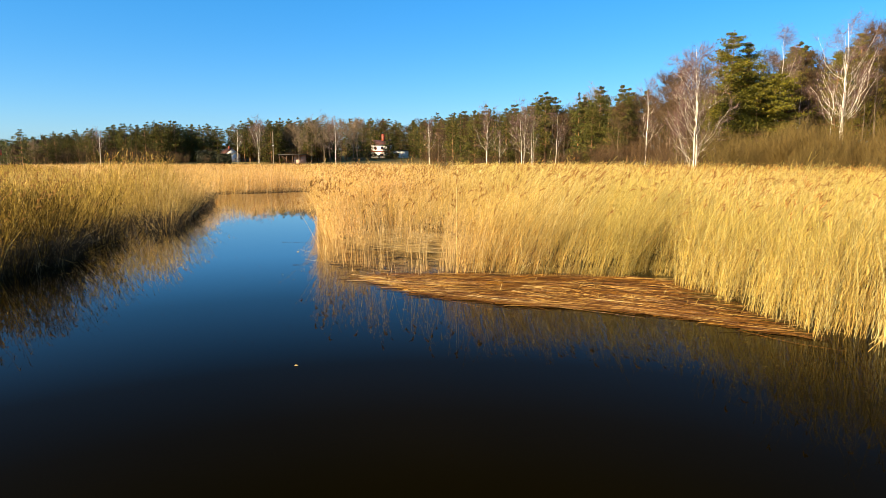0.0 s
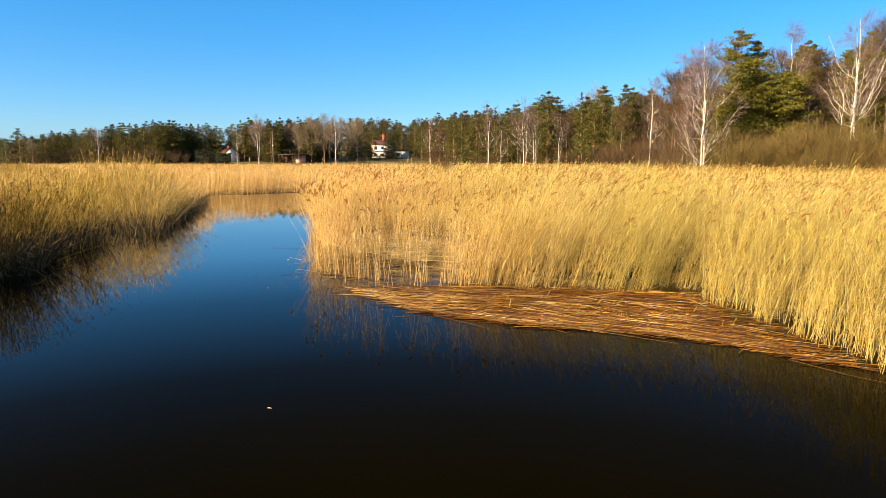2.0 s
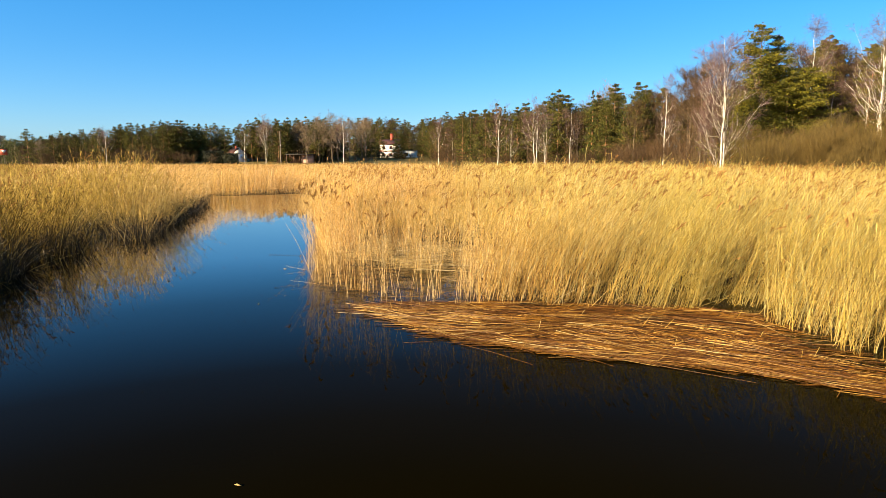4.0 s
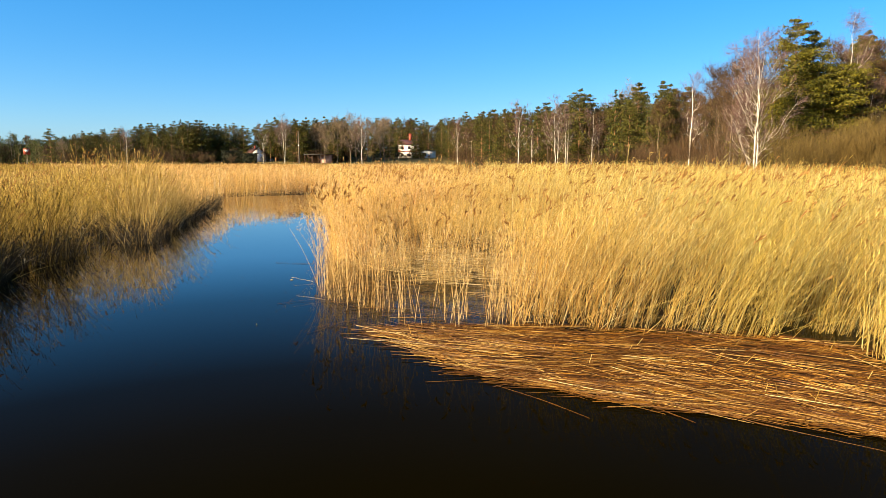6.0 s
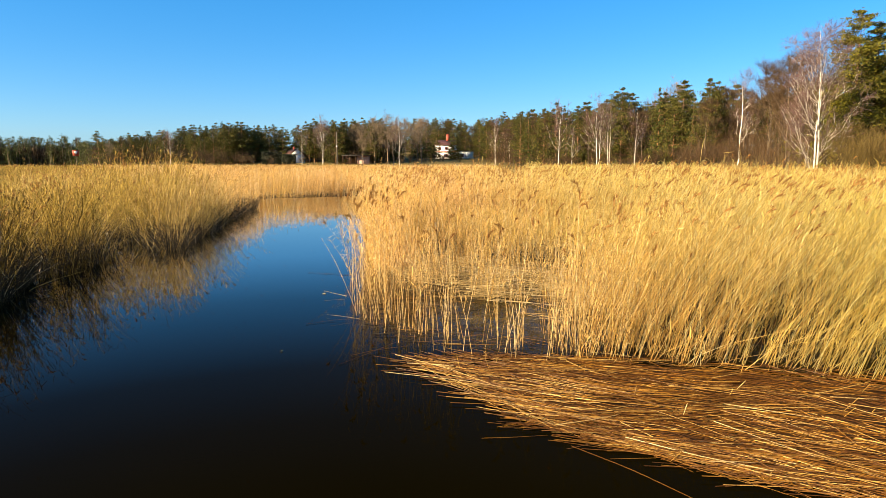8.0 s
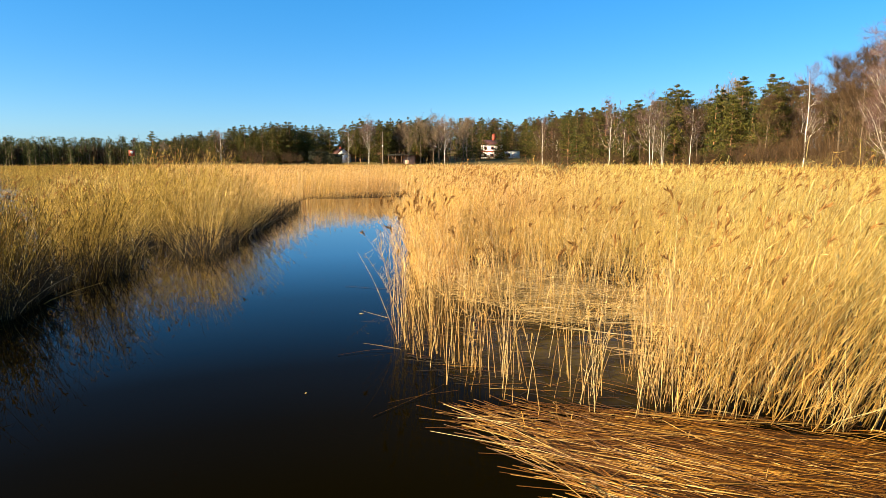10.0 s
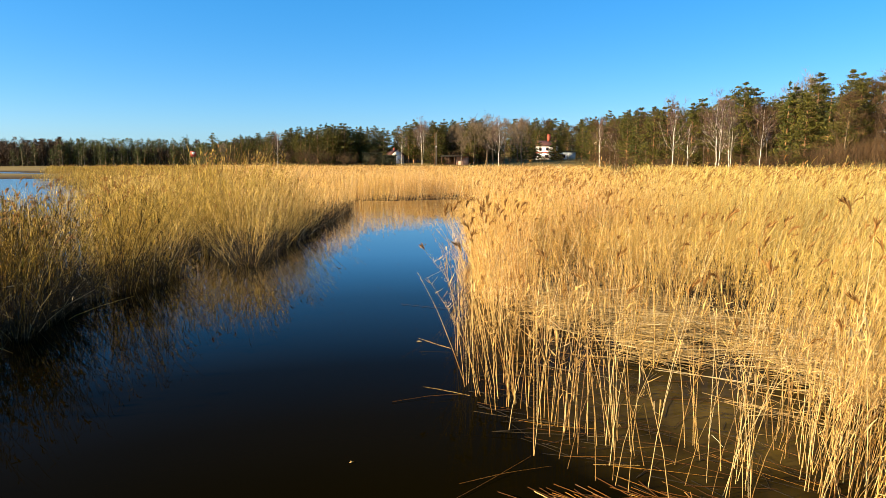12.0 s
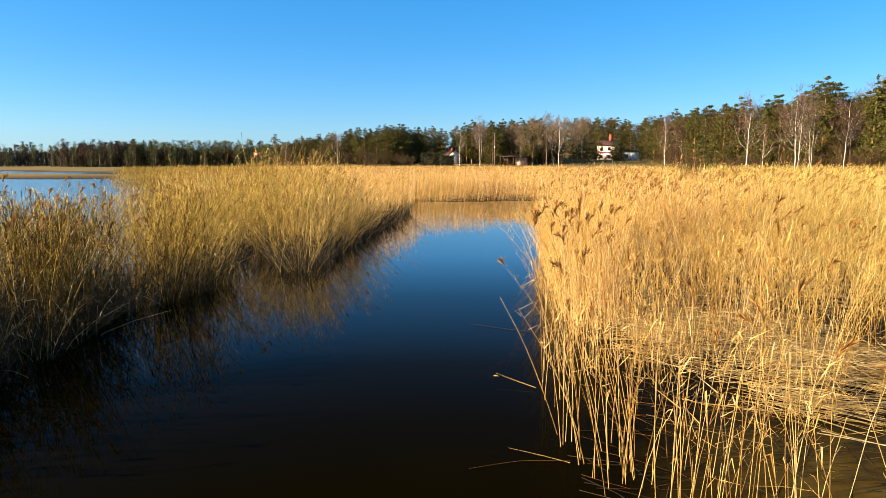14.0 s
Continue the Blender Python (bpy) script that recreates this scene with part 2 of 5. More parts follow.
M_PINKWALL = plain("faded_pink_boards", (0.50, 0.30, 0.22), 0.8, 0.2, 0.2, 3.0)
M_DARKROOF = plain("dark_felt", (0.05, 0.045, 0.04), 0.8, 0.2, 0.3, 3.0)
M_GREYWOOD = plain("weathered_wood", (0.24, 0.19, 0.14), 0.8, 0.2, 0.35, 5.0)
M_ROCK = plain("grey_rock", (0.30, 0.26, 0.21), 0.85, 0.2, 0.5, 1.2)
M_PANE = plain("dark_glass", (0.03, 0.035, 0.04), 0.05, 0.5, 0.2, 0.5)


# ---------------------------------------------------------------- mesh tools
rng = np.random.default_rng(7)


def mesh_of(name, verts, faces, mat):
    """verts (N, 3); faces: a list of (M, k) index arrays."""
    me = bpy.data.meshes.new(name)
    faces = [f for f in faces if len(f)]
    v = np.asarray(verts, dtype=np.float32)
    me.vertices.add(len(v))
    me.vertices.foreach_set("co", v.ravel())
    loops = np.concatenate([f.ravel() for f in faces]).astype(np.int32)
    sizes = np.concatenate([np.full(len(f), f.shape[1]) for f in faces])
    me.loops.add(len(loops))
    me.loops.foreach_set("vertex_index", loops)
    me.polygons.add(len(sizes))
    starts = np.concatenate([[0], np.cumsum(sizes)[:-1]]).astype(np.int32)
    me.polygons.foreach_set("loop_start", starts)
    me.update(calc_edges=True)
    me.validate()
    me.materials.append(mat)
    return me


def join(chunks):
    """Joins (verts, [faces]) chunks."""
    vs, fs, k = [], [], 0
    for v, f in chunks:
        vs.append(v)
        fs += [a + k for a in f]
        k += len(v)
    return np.concatenate(vs), fs


def unit(a):
    return a / np.maximum(np.linalg.norm(a, axis=-1, keepdims=True), 1e-9)


def tubes(P, R, sides=3):
    """Tapered prisms along paths P (N, K, 3) with radii R (N, K)."""
    N, K, _ = P.shape
    d = unit(P[:, -1] - P[:, 0])
    ref = np.where(np.abs(d[:, 2:3]) > 0.8, np.array([[1.0, 0, 0]]), np.array([[0, 0, 1.0]]))
    u = unit(np.cross(d, ref))
    w = np.cross(d, u)
    a = np.arange(sides) * 2 * np.pi / sides
    ring = u[:, None, None] * np.cos(a)[None, None, :, None] + w[:, None, None] * np.sin(a)[None, None, :, None]
    V = P[:, :, None] + ring * R[:, :, None, None]
    i = np.arange(N)[:, None, None] * K * sides + np.arange(K - 1)[None, :, None] * sides
    s = np.arange(sides)[None, None]
    t = (np.arange(sides) + 1) % sides
    f = np.stack([i + s, i + t, i + sides + t, i + sides + s], -1).reshape(-1, 4)
    return V.reshape(-1, 3), [f]


def ribbons(P, W, U):
    """Flat strips along P (N, K, 3), half widths W (N, K), across U (N, 3); the tip closes in a point when K > 2."""
    N, K, _ = P.shape
    V = np.stack([P - U[:, None] * W[..., None], P + U[:, None] * W[..., None]], 2)
    i = np.arange(N)[:, None] * K * 2 + np.arange(K - 1)[None] * 2
    f = np.stack([i, i + 1, i + 3, i + 2], -1).reshape(-1, 4)
    return V.reshape(-1, 3), [f]


def diamonds(L, W, U):
    """Bent leaves: a quad from root over the two shoulders to the point; L (N, 3, 3), W (N,), U (N, 3)."""
    N = len(L)
    s = U * W[:, None]
    V = np.stack([L[:, 0], L[:, 1] - s, L[:, 2], L[:, 1] + s], 1).reshape(-1, 3)
    i = np.arange(N) * 4
    return V, [np.stack([i, i + 1, i + 3], 1), np.stack([i + 1, i + 2, i + 3], 1)]


def blades(A, B, W, U):
    """Pointed slivers from A to B (N, 3)."""
    s = U * np.reshape(W, (-1, 1))
    V = np.stack([A - s, A + s, B], 1).reshape(-1, 3)
    return V, [np.arange(len(A) * 3).reshape(-1, 3)]


def part(name, me, parent, label=""):
    ob = new(name, me)
    ob.parent = parent
    if label:
        tagged(ob, label)
    return ob


def inside(p, poly):
    x, y = p[..., 0], p[..., 1]
    poly = np.asarray(poly, float)
    res = np.zeros(x.shape, bool)
    for (x1, y1), (x2, y2) in zip(poly, np.roll(poly, -1, 0)):
        c = (y1 > y) != (y2 > y)
        res ^= c & (x < (x2 - x1) * (y - y1) / (y2 - y1 + 1e-12) + x1)
    return res


def edge_distance(p, poly, closed=True):
    poly = np.asarray(poly, float)
    best = np.full(p.shape[:-1], 1e9)
    ends = np.roll(poly, -1, 0)
    for a, b in list(zip(poly, ends))[: None if closed else -1]:
        ab = b - a
        t = np.clip(((p - a) @ ab) / (ab @ ab + 1e-9), 0, 1)
        best = np.minimum(best, np.linalg.norm(p - (a + t[..., None] * ab), axis=-1))
    return best


def wobble(p, scale, seed):
    """Smooth noise in -1..1 over the plan."""
    r = np.random.default_rng(seed)
    out = np.zeros(p.shape[:-1])
    for k in range(6):
        q = r.normal(size=2) / scale * (0.6 + 0.4 * k)
        out += np.sin(p[..., 0] * q[0] + p[..., 1] * q[1] + r.uniform(0, 6.28)) / (1 + 0.5 * k)
    return out / 2.2


# ---------------------------------------------------------------- plan
RIGHT_FRONT = [(-2.0, 17.9), (-1.6, 17.2), (-0.9, 15.9), (0.2, 15.3), (2.3, 15.2), (4.8, 14.8), (6.6, 14.4), (6.8, 12.4),
               (6.8, 10.5), (7.1, 9.2), (7.8, 8.1), (10.0, 6.0), (14.0, 2.0), (20.0, -8.0)]
RIGHT_BED = RIGHT_FRONT + [(60, -8), (60, 30), (34, 52), (30, 70), (30, 100), (14, 118), (8, 118), (8, 62), (4, 55), (-2, 51),
                           (-5.0, 46), (-5.4, 40), (-4.0, 30), (-2.7, 22)]
LEFT_BANK = [(-18, 0), (-13, 7), (-10.6, 12), (-9.7, 15.5), (-9.0, 17.4), (-9.4, 18.7), (-10.3, 20.6), (-10.2, 21.8), (-10.1, 23.0), (-10.3, 24.2),
             (-11.3, 24.9), (-12.2, 26.2), (-12.0, 27.3), (-11.3, 27.2), (-10.2, 25.8), (-9.1, 25.4), (-9.2, 26.6), (-9.8, 28.5), (-10.4, 31.3), (-11.6, 36.8),
             (-13.2, 43.5), (-14.6, 50), (-12.4, 53.6), (-10, 55.6), (-6.7, 56.5), (-1.5, 58.5), (3, 63)]
LEFT_BED = LEFT_BANK + [(4, 118), (8, 150), (0, 178), (-60, 186), (-110, 190), (-150, 165), (-95, 103), (-60, 69), (-37, 48), (-26, 41),
                        (-19, 31), (-16.6, 27.5), (-16.5, 23), (-19, 15), (-23, 8), (-28, 0)]
BAY = [(-28, -60), (-28, 0), (-23, 8), (-19, 15), (-16.5, 23), (-16.6, 27.5), (-19, 31), (-26, 41), (-37, 48), (-60, 69), (-90, 96),
       (-125, 92), (-220, 70), (-260, -60)]
STRIP = [(-92, 130), (-155, 127), (-300, 135), (-330, 190), (-206, 172), (-140, 150)]
FLAT_PATCH = [(-1.2, 20.6), (-0.4, 20.2), (0.2, 19.4), (1.0, 18.3), (1.9, 17.4), (3.2, 17.6), (4.0, 20), (4.2, 24.5), (2.6, 26.4), (-0.2, 26.6), (-1.4, 24)]
CHANNEL = [(20, -60), (20, -8)] + RIGHT_FRONT[::-1] + [(-2.7, 22), (-4.0, 30), (-5.4, 40), (-5.0, 46), (-2, 51), (4, 55), (8, 62),
           (8, 118), (4, 118)] + LEFT_BANK[::-1] + [(-18, -60)]


def height(p):
    """The ground's height over the plan."""
    wet = inside(p, CHANNEL) | inside(p, BAY) | inside(p, STRIP)
    d = np.minimum(np.minimum(edge_distance(p, CHANNEL), edge_distance(p, BAY)), edge_distance(p, STRIP))
    x, y = p[..., 0], p[..., 1]
    low = 0.03 + 0.05 * wobble(p, 2.0, 1) - 0.10 * np.exp(-d / 1.2)
    low = low - 0.25 * np.exp(-(((x + 13.6) / 1.0) ** 2 + ((y - 24.6) / 1.3) ** 2))
    far = np.clip((np.hypot(x, y) - 120) / 60, 0, 1)
    low = low - 0.05 * np.exp(-(((x - 0.6) / 2.4) ** 2 + ((y - 19.5) / 3.6) ** 2))
    land = low * (1 - far) + 0.45 * far
    # the shore of the woods and the rise behind it
    e = np.clip((x - 26 - 0.06 * (y - 60)) / 30, 0, 1) * np.clip((y - 20) / 40, 0, 1) * np.clip((170 - y) / 50, 0, 1)
    land = land + 5.0 * e * e * (3 - 2 * e) + 3.0 * np.clip((y - 188) / 40, 0, 1) * np.clip((x + 130) / 20, 0, 1) + 5.0 * np.clip((y - 250) / 60, 0, 1) * np.clip((x + 130) / 60, 0, 1) * np.clip((500 - y) / 200, 0, 1)
    return np.where(wet, -0.05 - 0.55 * np.clip(d / 1.5, 0, 1), land)


def ground_z(x, y):
    return float(height(np.array([[x, y]], float))[0])


def make_ground_sheet():
    fine_x = np.arange(-34, 34, 0.8)
    fine_y = np.arange(-6, 66, 0.8)

    def spread(core):
        lo = core[0] - np.cumsum(np.geomspace(1.2, 420, 34))
        hi = core[-1] + np.cumsum(np.geomspace(1.2, 420, 34))
        return np.concatenate([lo[::-1], core, hi])
    xs, ys = spread(fine_x), spread(fine_y)
    g = np.stack(np.meshgrid(xs, ys, indexing="ij"), -1)
    z = height(g)
    V = np.concatenate([g, z[..., None]], -1).reshape(-1, 3)
    a, b = len(xs), len(ys)
    i = (np.arange(a - 1)[:, None] * b + np.arange(b - 1)[None]).ravel()
    f = np.stack([i, i + b, i + b + 1, i + 1], -1)
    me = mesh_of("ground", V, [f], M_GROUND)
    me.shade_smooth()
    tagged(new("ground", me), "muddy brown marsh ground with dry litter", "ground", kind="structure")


make_ground_sheet()
for name, x0, x1, y1, mat, label in (("water", -17.5, 60, 125, M_WATER, "still dark brown pond water mirroring blue sky"),
                                     ("water_bay", -420, -17.5, 200, M_BAY, "wind-rippled pale blue water of a bay")):
    wv = np.array([(x0, -120, 0), (x1, -120, 0), (x1, y1, 0), (x0, y1, 0)], float)
    tagged(new(name, mesh_of(name, wv, [np.array([[0, 1, 2, 3]])], mat)), label, "water", kind="structure")


# ---------------------------------------------------------------- reeds
def scatter(poly, density, keep=None, box=None):
    p = np.asarray(poly, float)
    x0, y0, x1, y1 = box or (*p.min(0), *p.max(0))
    n = int((x1 - x0) * (y1 - y0) * density)
    q = rng.uniform((x0, y0), (x1, y1), (n, 2))
    q = q[inside(q, poly)]
    return q[keep(q)] if keep else q


def reed_paths(q, tall, K, lean=0.12, base=None, out=None):
    """Paths (N, K, 3) of stems rooted at q; they lean with the wind and fan out at random."""
    N = len(q)
    s = np.linspace(0, 1, K)[None, :, None]
    drift = np.stack([wobble(q, 3.0, 11), wobble(q, 3.0, 12)], -1) * 0.7 + np.array([0.35, 0.1])
    drift[:, 0] += 0.75 * np.clip((q[:, 0] - 1.0) / 3.0, 0, 1)
    away = (drift * lean + rng.normal(size=(N, 2)) * lean * 0.75)
    if out is not None:
        away = away + out * rng.uniform(0.0, 1.0, (N, 1))
    root = np.concatenate([q, np.full((N, 1), -0.12) if base is None else base[:, None]], 1)[:, None]
    side = np.concatenate([away, np.zeros((N, 1))], 1)[:, None]
    h = tall[:, None, None]
    up = np.array([0, 0, 1.0])
    return root + up * h * s * (1 - 0.08 * s) + side * h * (0.55 * s + 0.6 * s * s)


def reed_chunks(q, tall, K=4, sides=3, thick=0.004, leaves=3, slivers=5, plume=0.3, leaf_w=0.006, lean=0.13, plume_strands=12, leaf_from=0.3, out_lean=None, fluff=0):
    """Dry reeds: a stem, bent leaves, curled slivers of leaf and, on some, a drooping plume."""
    P = reed_paths(q, tall, K, lean, out=out_lean)
    N = len(q)
    R = np.linspace(1, 0.45, K)[None] * thick * rng.uniform(0.7, 1.35, (N, 1))
    stem = tubes(P, R, sides) if sides else ribbons(P, R, unit(rng.normal(size=(N, 3)) * (1, 1, 0.01)))
    out = {"stem": [stem], "leaf": [], "plume": []}

    def on_stem(lo, hi):
        t = rng.uniform(lo, hi, N)
        i = np.minimum((t * (K - 1)).astype(int), K - 2)
        f = (t * (K - 1) - i)[:, None]
        az = rng.uniform(0, 6.283, N)
        return P[np.arange(N), i] * (1 - f) + P[np.arange(N), i + 1] * f, az, np.stack([np.cos(az), np.sin(az), np.zeros(N)], 1)

    up = np.array([0, 0, 1.0])
    for _ in range(leaves):
        o, az, way = on_stem(leaf_from, 0.97)
        way = way * 0.65 + np.array([0.2, 0.06, 0])
        ln = rng.uniform(0.15, 0.45, N)[:, None] * (tall[:, None] / 2.3)
        rise = rng.uniform(0.7, 1.6, N)[:, None]
        mid = o + way * ln * 0.4 + up * ln * 0.5 * rise
        end = o + way * ln * 0.85 + up * ln * (rise - rng.uniform(0.3, 1.4, N)[:, None])
        U = unit(np.stack([-np.sin(az), np.cos(az), rng.uniform(-0.8, 0.8, N)], 1))
        out["leaf"].append(diamonds(np.stack([o, mid, end], 1), leaf_w * rng.uniform(0.6, 1.3, N), U))
    for _ in range(slivers):
        o, az, way = on_stem(leaf_from, 1.0)
        ln = rng.uniform(0.06, 0.26, N)[:, None]
        end = o + unit(way + up * rng.normal(1.1, 0.9, N)[:, None]) * ln
        out["leaf"].append(blades(o, end, leaf_w * 0.75 * rng.uniform(0.5, 1.3, N), unit(rng.normal(size=(N, 3)))))
    for _ in range(fluff):
        # the pale wisps of spent plumes and frayed leaf ends round the top of each stem
        o, az, way = on_stem(0.62, 1.0)
        o = o + rng.normal(size=(N, 3)) * 0.025
        end = o + unit(way * 0.7 + np.array([0.30, 0.05, 0]) + up * rng.normal(0.55, 0.6, N)[:, None]) * rng.uniform(0.05, 0.17, N)[:, None]
        out["leaf"].append(blades(o, end, leaf_w * 0.5 * rng.uniform(0.6, 1.3, N), unit(rng.normal(size=(N, 3)))))
    k = np.where(rng.random(N) < plume)[0]
    if len(k):
        top = P[k, -1]
        along = unit(P[k, -1] - P[k, -2])
        az0 = rng.normal(0.2, 1.0, len(k))
        droop = np.stack([np.cos(az0), np.sin(az0), np.zeros(len(k))], 1) * rng.uniform(0.10, 0.75, (len(k), 1))
        big = rng.uniform(0.6, 1.2, (len(k), 1))
        for j in range(plume_strands):
            t = (j + 0.5) / plume_strands
            o = top + along * big * 0.20 * (t - 0.35 * t * t) + droop * big * 0.16 * t * t
            w = unit(rng.normal(size=(len(k), 3)) * 0.17 + along * (1.0 - 0.5 * t) + droop * (0.35 + 0.6 * t) - up * 0.15 * t)
            ln = big * rng.uniform(0.06, 0.12, (len(k), 1)) * (1.2 - 0.7 * abs(t - 0.35))
            end = o + w * ln
            U = unit(np.cross(w, rng.normal(size=(len(k), 3))))
            out["plume"].append(diamonds(np.stack([o, (o + end) / 2, end], 1), 0.0095 * big[:, 0] * (leaf_w / 0.006) ** 0.5 * (14 / plume_strands) ** 0.35, U))
    return out


def reed_bed(label, sets, mats=None):
    top = tagged(new("reed_bed"), label, "reeds", kind="stuff")
    for key, mat in zip(("stem", "leaf", "plume"), mats or (M_STEM, M_LEAF, M_PLUME)):
        chunks = [c for s in sets for c in s[key]]
        if chunks:
            part(key, mesh_of("reed_" + key, *join(chunks), mat), top)
    return top


def tallness(q, seed):
    return 1.0 + 0.11 * wobble(q, 4.0, seed) + 0.07 * wobble(q, 0.7, seed + 50) + rng.normal(0, 0.09, len(q)) + 0.14 * (rng.random(len(q)) < 0.04)


def tussock(q, gap=-0.35, seed=61):
    """Stems stand in tussocks with dark gaps between them."""
    return wobble(q, 0.28, seed) > gap


def outward(q, poly, much):
    """A push towards the nearest edge, for stems that lean out of the stand over the water."""
    e = 0.05
    d = edge_distance(q, poly)
    g = np.stack([edge_distance(q + (e, 0), poly) - d, edge_distance(q + (0, e), poly) - d], 1) / e
    return -g * (much * np.exp(-d / 0.8))[:, None]


def right_bed():
    d_front = lambda q: edge_distance(q, RIGHT_BED)
    tip = [(-2.7, 22), (-2.0, 17.9), (-1.6, 17.2), (-0.9, 15.9), (0.2, 15.3), (1.6, 15.25), (2.4, 16.6), (1.9, 17.4), (1.0, 18.3), (0.2, 19.4), (-0.4, 20.2), (-1.2, 20.6), (-1.3, 22)]
    inner = lambda q: ~inside(q, FLAT_PATCH) & ~inside(q, tip)
    pick = lambda q: rng.choice([1, 0.8, 0.5], len(q), p=[0.7, 0.2, 0.1])
    swell = lambda q: 1 + 0.14 * np.exp(-(((q[:, 0] - 6) / 5) ** 2 + ((q[:, 1] - 22) / 6) ** 2)) + 0.09 * wobble(q, 1.6, 77)
    sets = []
    # the standing front, dense and seen from foot to tip
    q = scatter(RIGHT_BED, 165, lambda q: inner(q) & tussock(q, -0.30) & (d_front(q) < 1.4 + 0.5 * wobble(q, 1.5, 3)) & (d_front(q) > 0.25 + 0.25 * wobble(q, 0.5, 8)) & (q[:, 1] > 6) & (q[:, 1] < 34), (-6, 5, 12, 34))
    sets.append(reed_chunks(q, 2.1 * tallness(q, 5) * pick(q), 4, 3, 0.0042, 3, 4, 0.06, 0.0056, lean=0.2, leaf_from=0.10, fluff=8, out_lean=outward(q, RIGHT_BED, 0.34)))
    # stems along the water that have broken and lean far over
    q = scatter(RIGHT_BED, 12, lambda q: (d_front(q) < 0.9) & (q[:, 0] > 1.5) & (q[:, 1] > 6) & (q[:, 1] < 24), (-6, 5, 12, 24))
    sets.append(reed_chunks(q, rng.uniform(0.5, 1.5, len(q)), 3, 3, 0.004, 1, 1, 0, lean=0.75))
    # behind it, where only the upper parts show
    q = scatter(RIGHT_BED, 58, lambda q: inner(q) & tussock(q, -0.35) & (d_front(q) >= 1.1), (-6, 5, 22, 34))
    sets.append(reed_chunks(q, 2.36 * swell(q) * tallness(q, 5), 3, 3, 0.0050, 2, 4, 0.11, 0.0060, lean=0.18, plume_strands=12, leaf_from=0.40, fluff=12))
    # the sparse tip standing in open water
    thin = []
    knot = lambda q: 1.6 * (np.hypot(q[:, 0] + 1.62, (q[:, 1] - 17.6) * 0.7) < 0.42) + 0.9 * (np.hypot((q[:, 0] + 1.9) * 1.5, q[:, 1] - 20.4) < 1.7)
    q = scatter(tip, 46, lambda q: wobble(q, 0.25, 21) + knot(q) > 1.05)
    thin.append(reed_chunks(q, 1.95 * tallness(q, 5) * rng.choice([1, 0.85, 0.6], len(q), p=[0.75, 0.15, 0.1]), 5, 3, 0.0038, 1, 3, 0.05, lean=0.13, plume_strands=24, leaf_from=0.55, out_lean=np.array([[-0.27, -0.03]]), fluff=12))
    # bare stalks with broken tops in the shallows
    q = scatter(tip, 36, lambda q: (wobble(q, 0.22, 23) + 0.45 * (q[:, 0] > 0.7) > 0.30) & (q[:, 0] > -1.3) & (d_front(q) < 0.9 + 0.5 * (q[:, 0] > 0.6)))
    thin.append(reed_chunks(q, rng.uniform(0.75, 1.75, len(q)), 4, 3, 0.0038, 1, 1, 0.0, lean=0.16, leaf_from=0.5))
    q = scatter(tip, 16, lambda q: (wobble(q, 0.3, 25) > 0.05) & (q[:, 0] > -1.3) & (d_front(q) < 1.0))
    thin.append(reed_chunks(q, 1.75 * tallness(q, 5), 4, 3, 0.0036, 2, 3, 0.05, lean=0.2, leaf_from=0.45, fluff=9))
    # they thicken and carry their wisps again towards the dense stand
    q = scatter(tip, 55, lambda q: (q[:, 0] > 1.5 + 0.35 * wobble(q, 0.5, 29)) & (q[:, 1] < 17.4))
    thin.append(reed_chunks(q, 2.0 * tallness(q, 5) * pick(q), 4, 3, 0.0038, 2, 3, 0.05, lean=0.18, leaf_from=0.4, fluff=9))
    # ripe plumes along the tip
    q = rng.uniform((-2.5, 18.2), (-1.5, 22.5), (26, 2))
    thin.append(reed_chunks(q, rng.uniform(2.1, 2.5, len(q)), 5, 3, 0.0040, 2, 3, 1.0, lean=0.12, plume_strands=40, leaf_from=0.5))
    reed_bed("thin tan reeds standing in open water at the tip", thin, (M_TIP, M_LEAF, M_PLUME))
    # single tall reeds with ripe plumes above the rest
    q = scatter(RIGHT_BED, 1.5, lambda q: ~inside(q, FLAT_PATCH) & (d_front(q) > 0.8) & (wobble(q, 0.9, 43) > -0.1), (-3, 15, 20, 36))
    sets.append(reed_chunks(q, rng.uniform(2.4, 2.9, len(q)), 4, 3, 0.0040, 2, 3, 1.0, 0.0052, lean=0.14, plume_strands=24, leaf_from=0.5))
    # pale broken stubs and a few standing reeds in the flattened patch
    q = scatter(FLAT_PATCH, 30, lambda q: (wobble(q, 0.35, 47) > 0.15) & (q[:, 1] > 20.4))
    stubs = reed_chunks(q, rng.uniform(0.35, 0.85, len(q)), 3, 4, 0.0062, 1, 1, 0.0, lean=0.10)
    reed_bed("pale broken reed stubs in a flattened patch", [stubs], (M_DULL, M_DULL, M_PLUME))
    q = scatter(FLAT_PATCH, 34, lambda q: wobble(q, 0.5, 41) + 0.08 * (q[:, 1] - 22.5) + 0.16 * (q[:, 0] - 1.2) > -0.22)
    sets.append(reed_chunks(q, 1.9 * tallness(q, 5), 3, 3, 0.0040, 2, 4, 0.12, lean=0.2, plume_strands=16, leaf_from=0.4, fluff=10))
    # middle distance and far
    q = scatter(RIGHT_BED, 20, lambda q: (np.hypot(q[:, 0], q[:, 1]) < 62) & ((q[:, 0] > 22) | (q[:, 1] > 34)), (-6, 2, 40, 62))
    sets.append(reed_chunks(q, 2.32 * tallness(q, 5), 2, 0, 0.007, 2, 3, 0.16, 0.010, plume_strands=8, leaf_from=0.4, fluff=6))
    q = scatter(RIGHT_BED, 6, lambda q: q[:, 1] > 58)
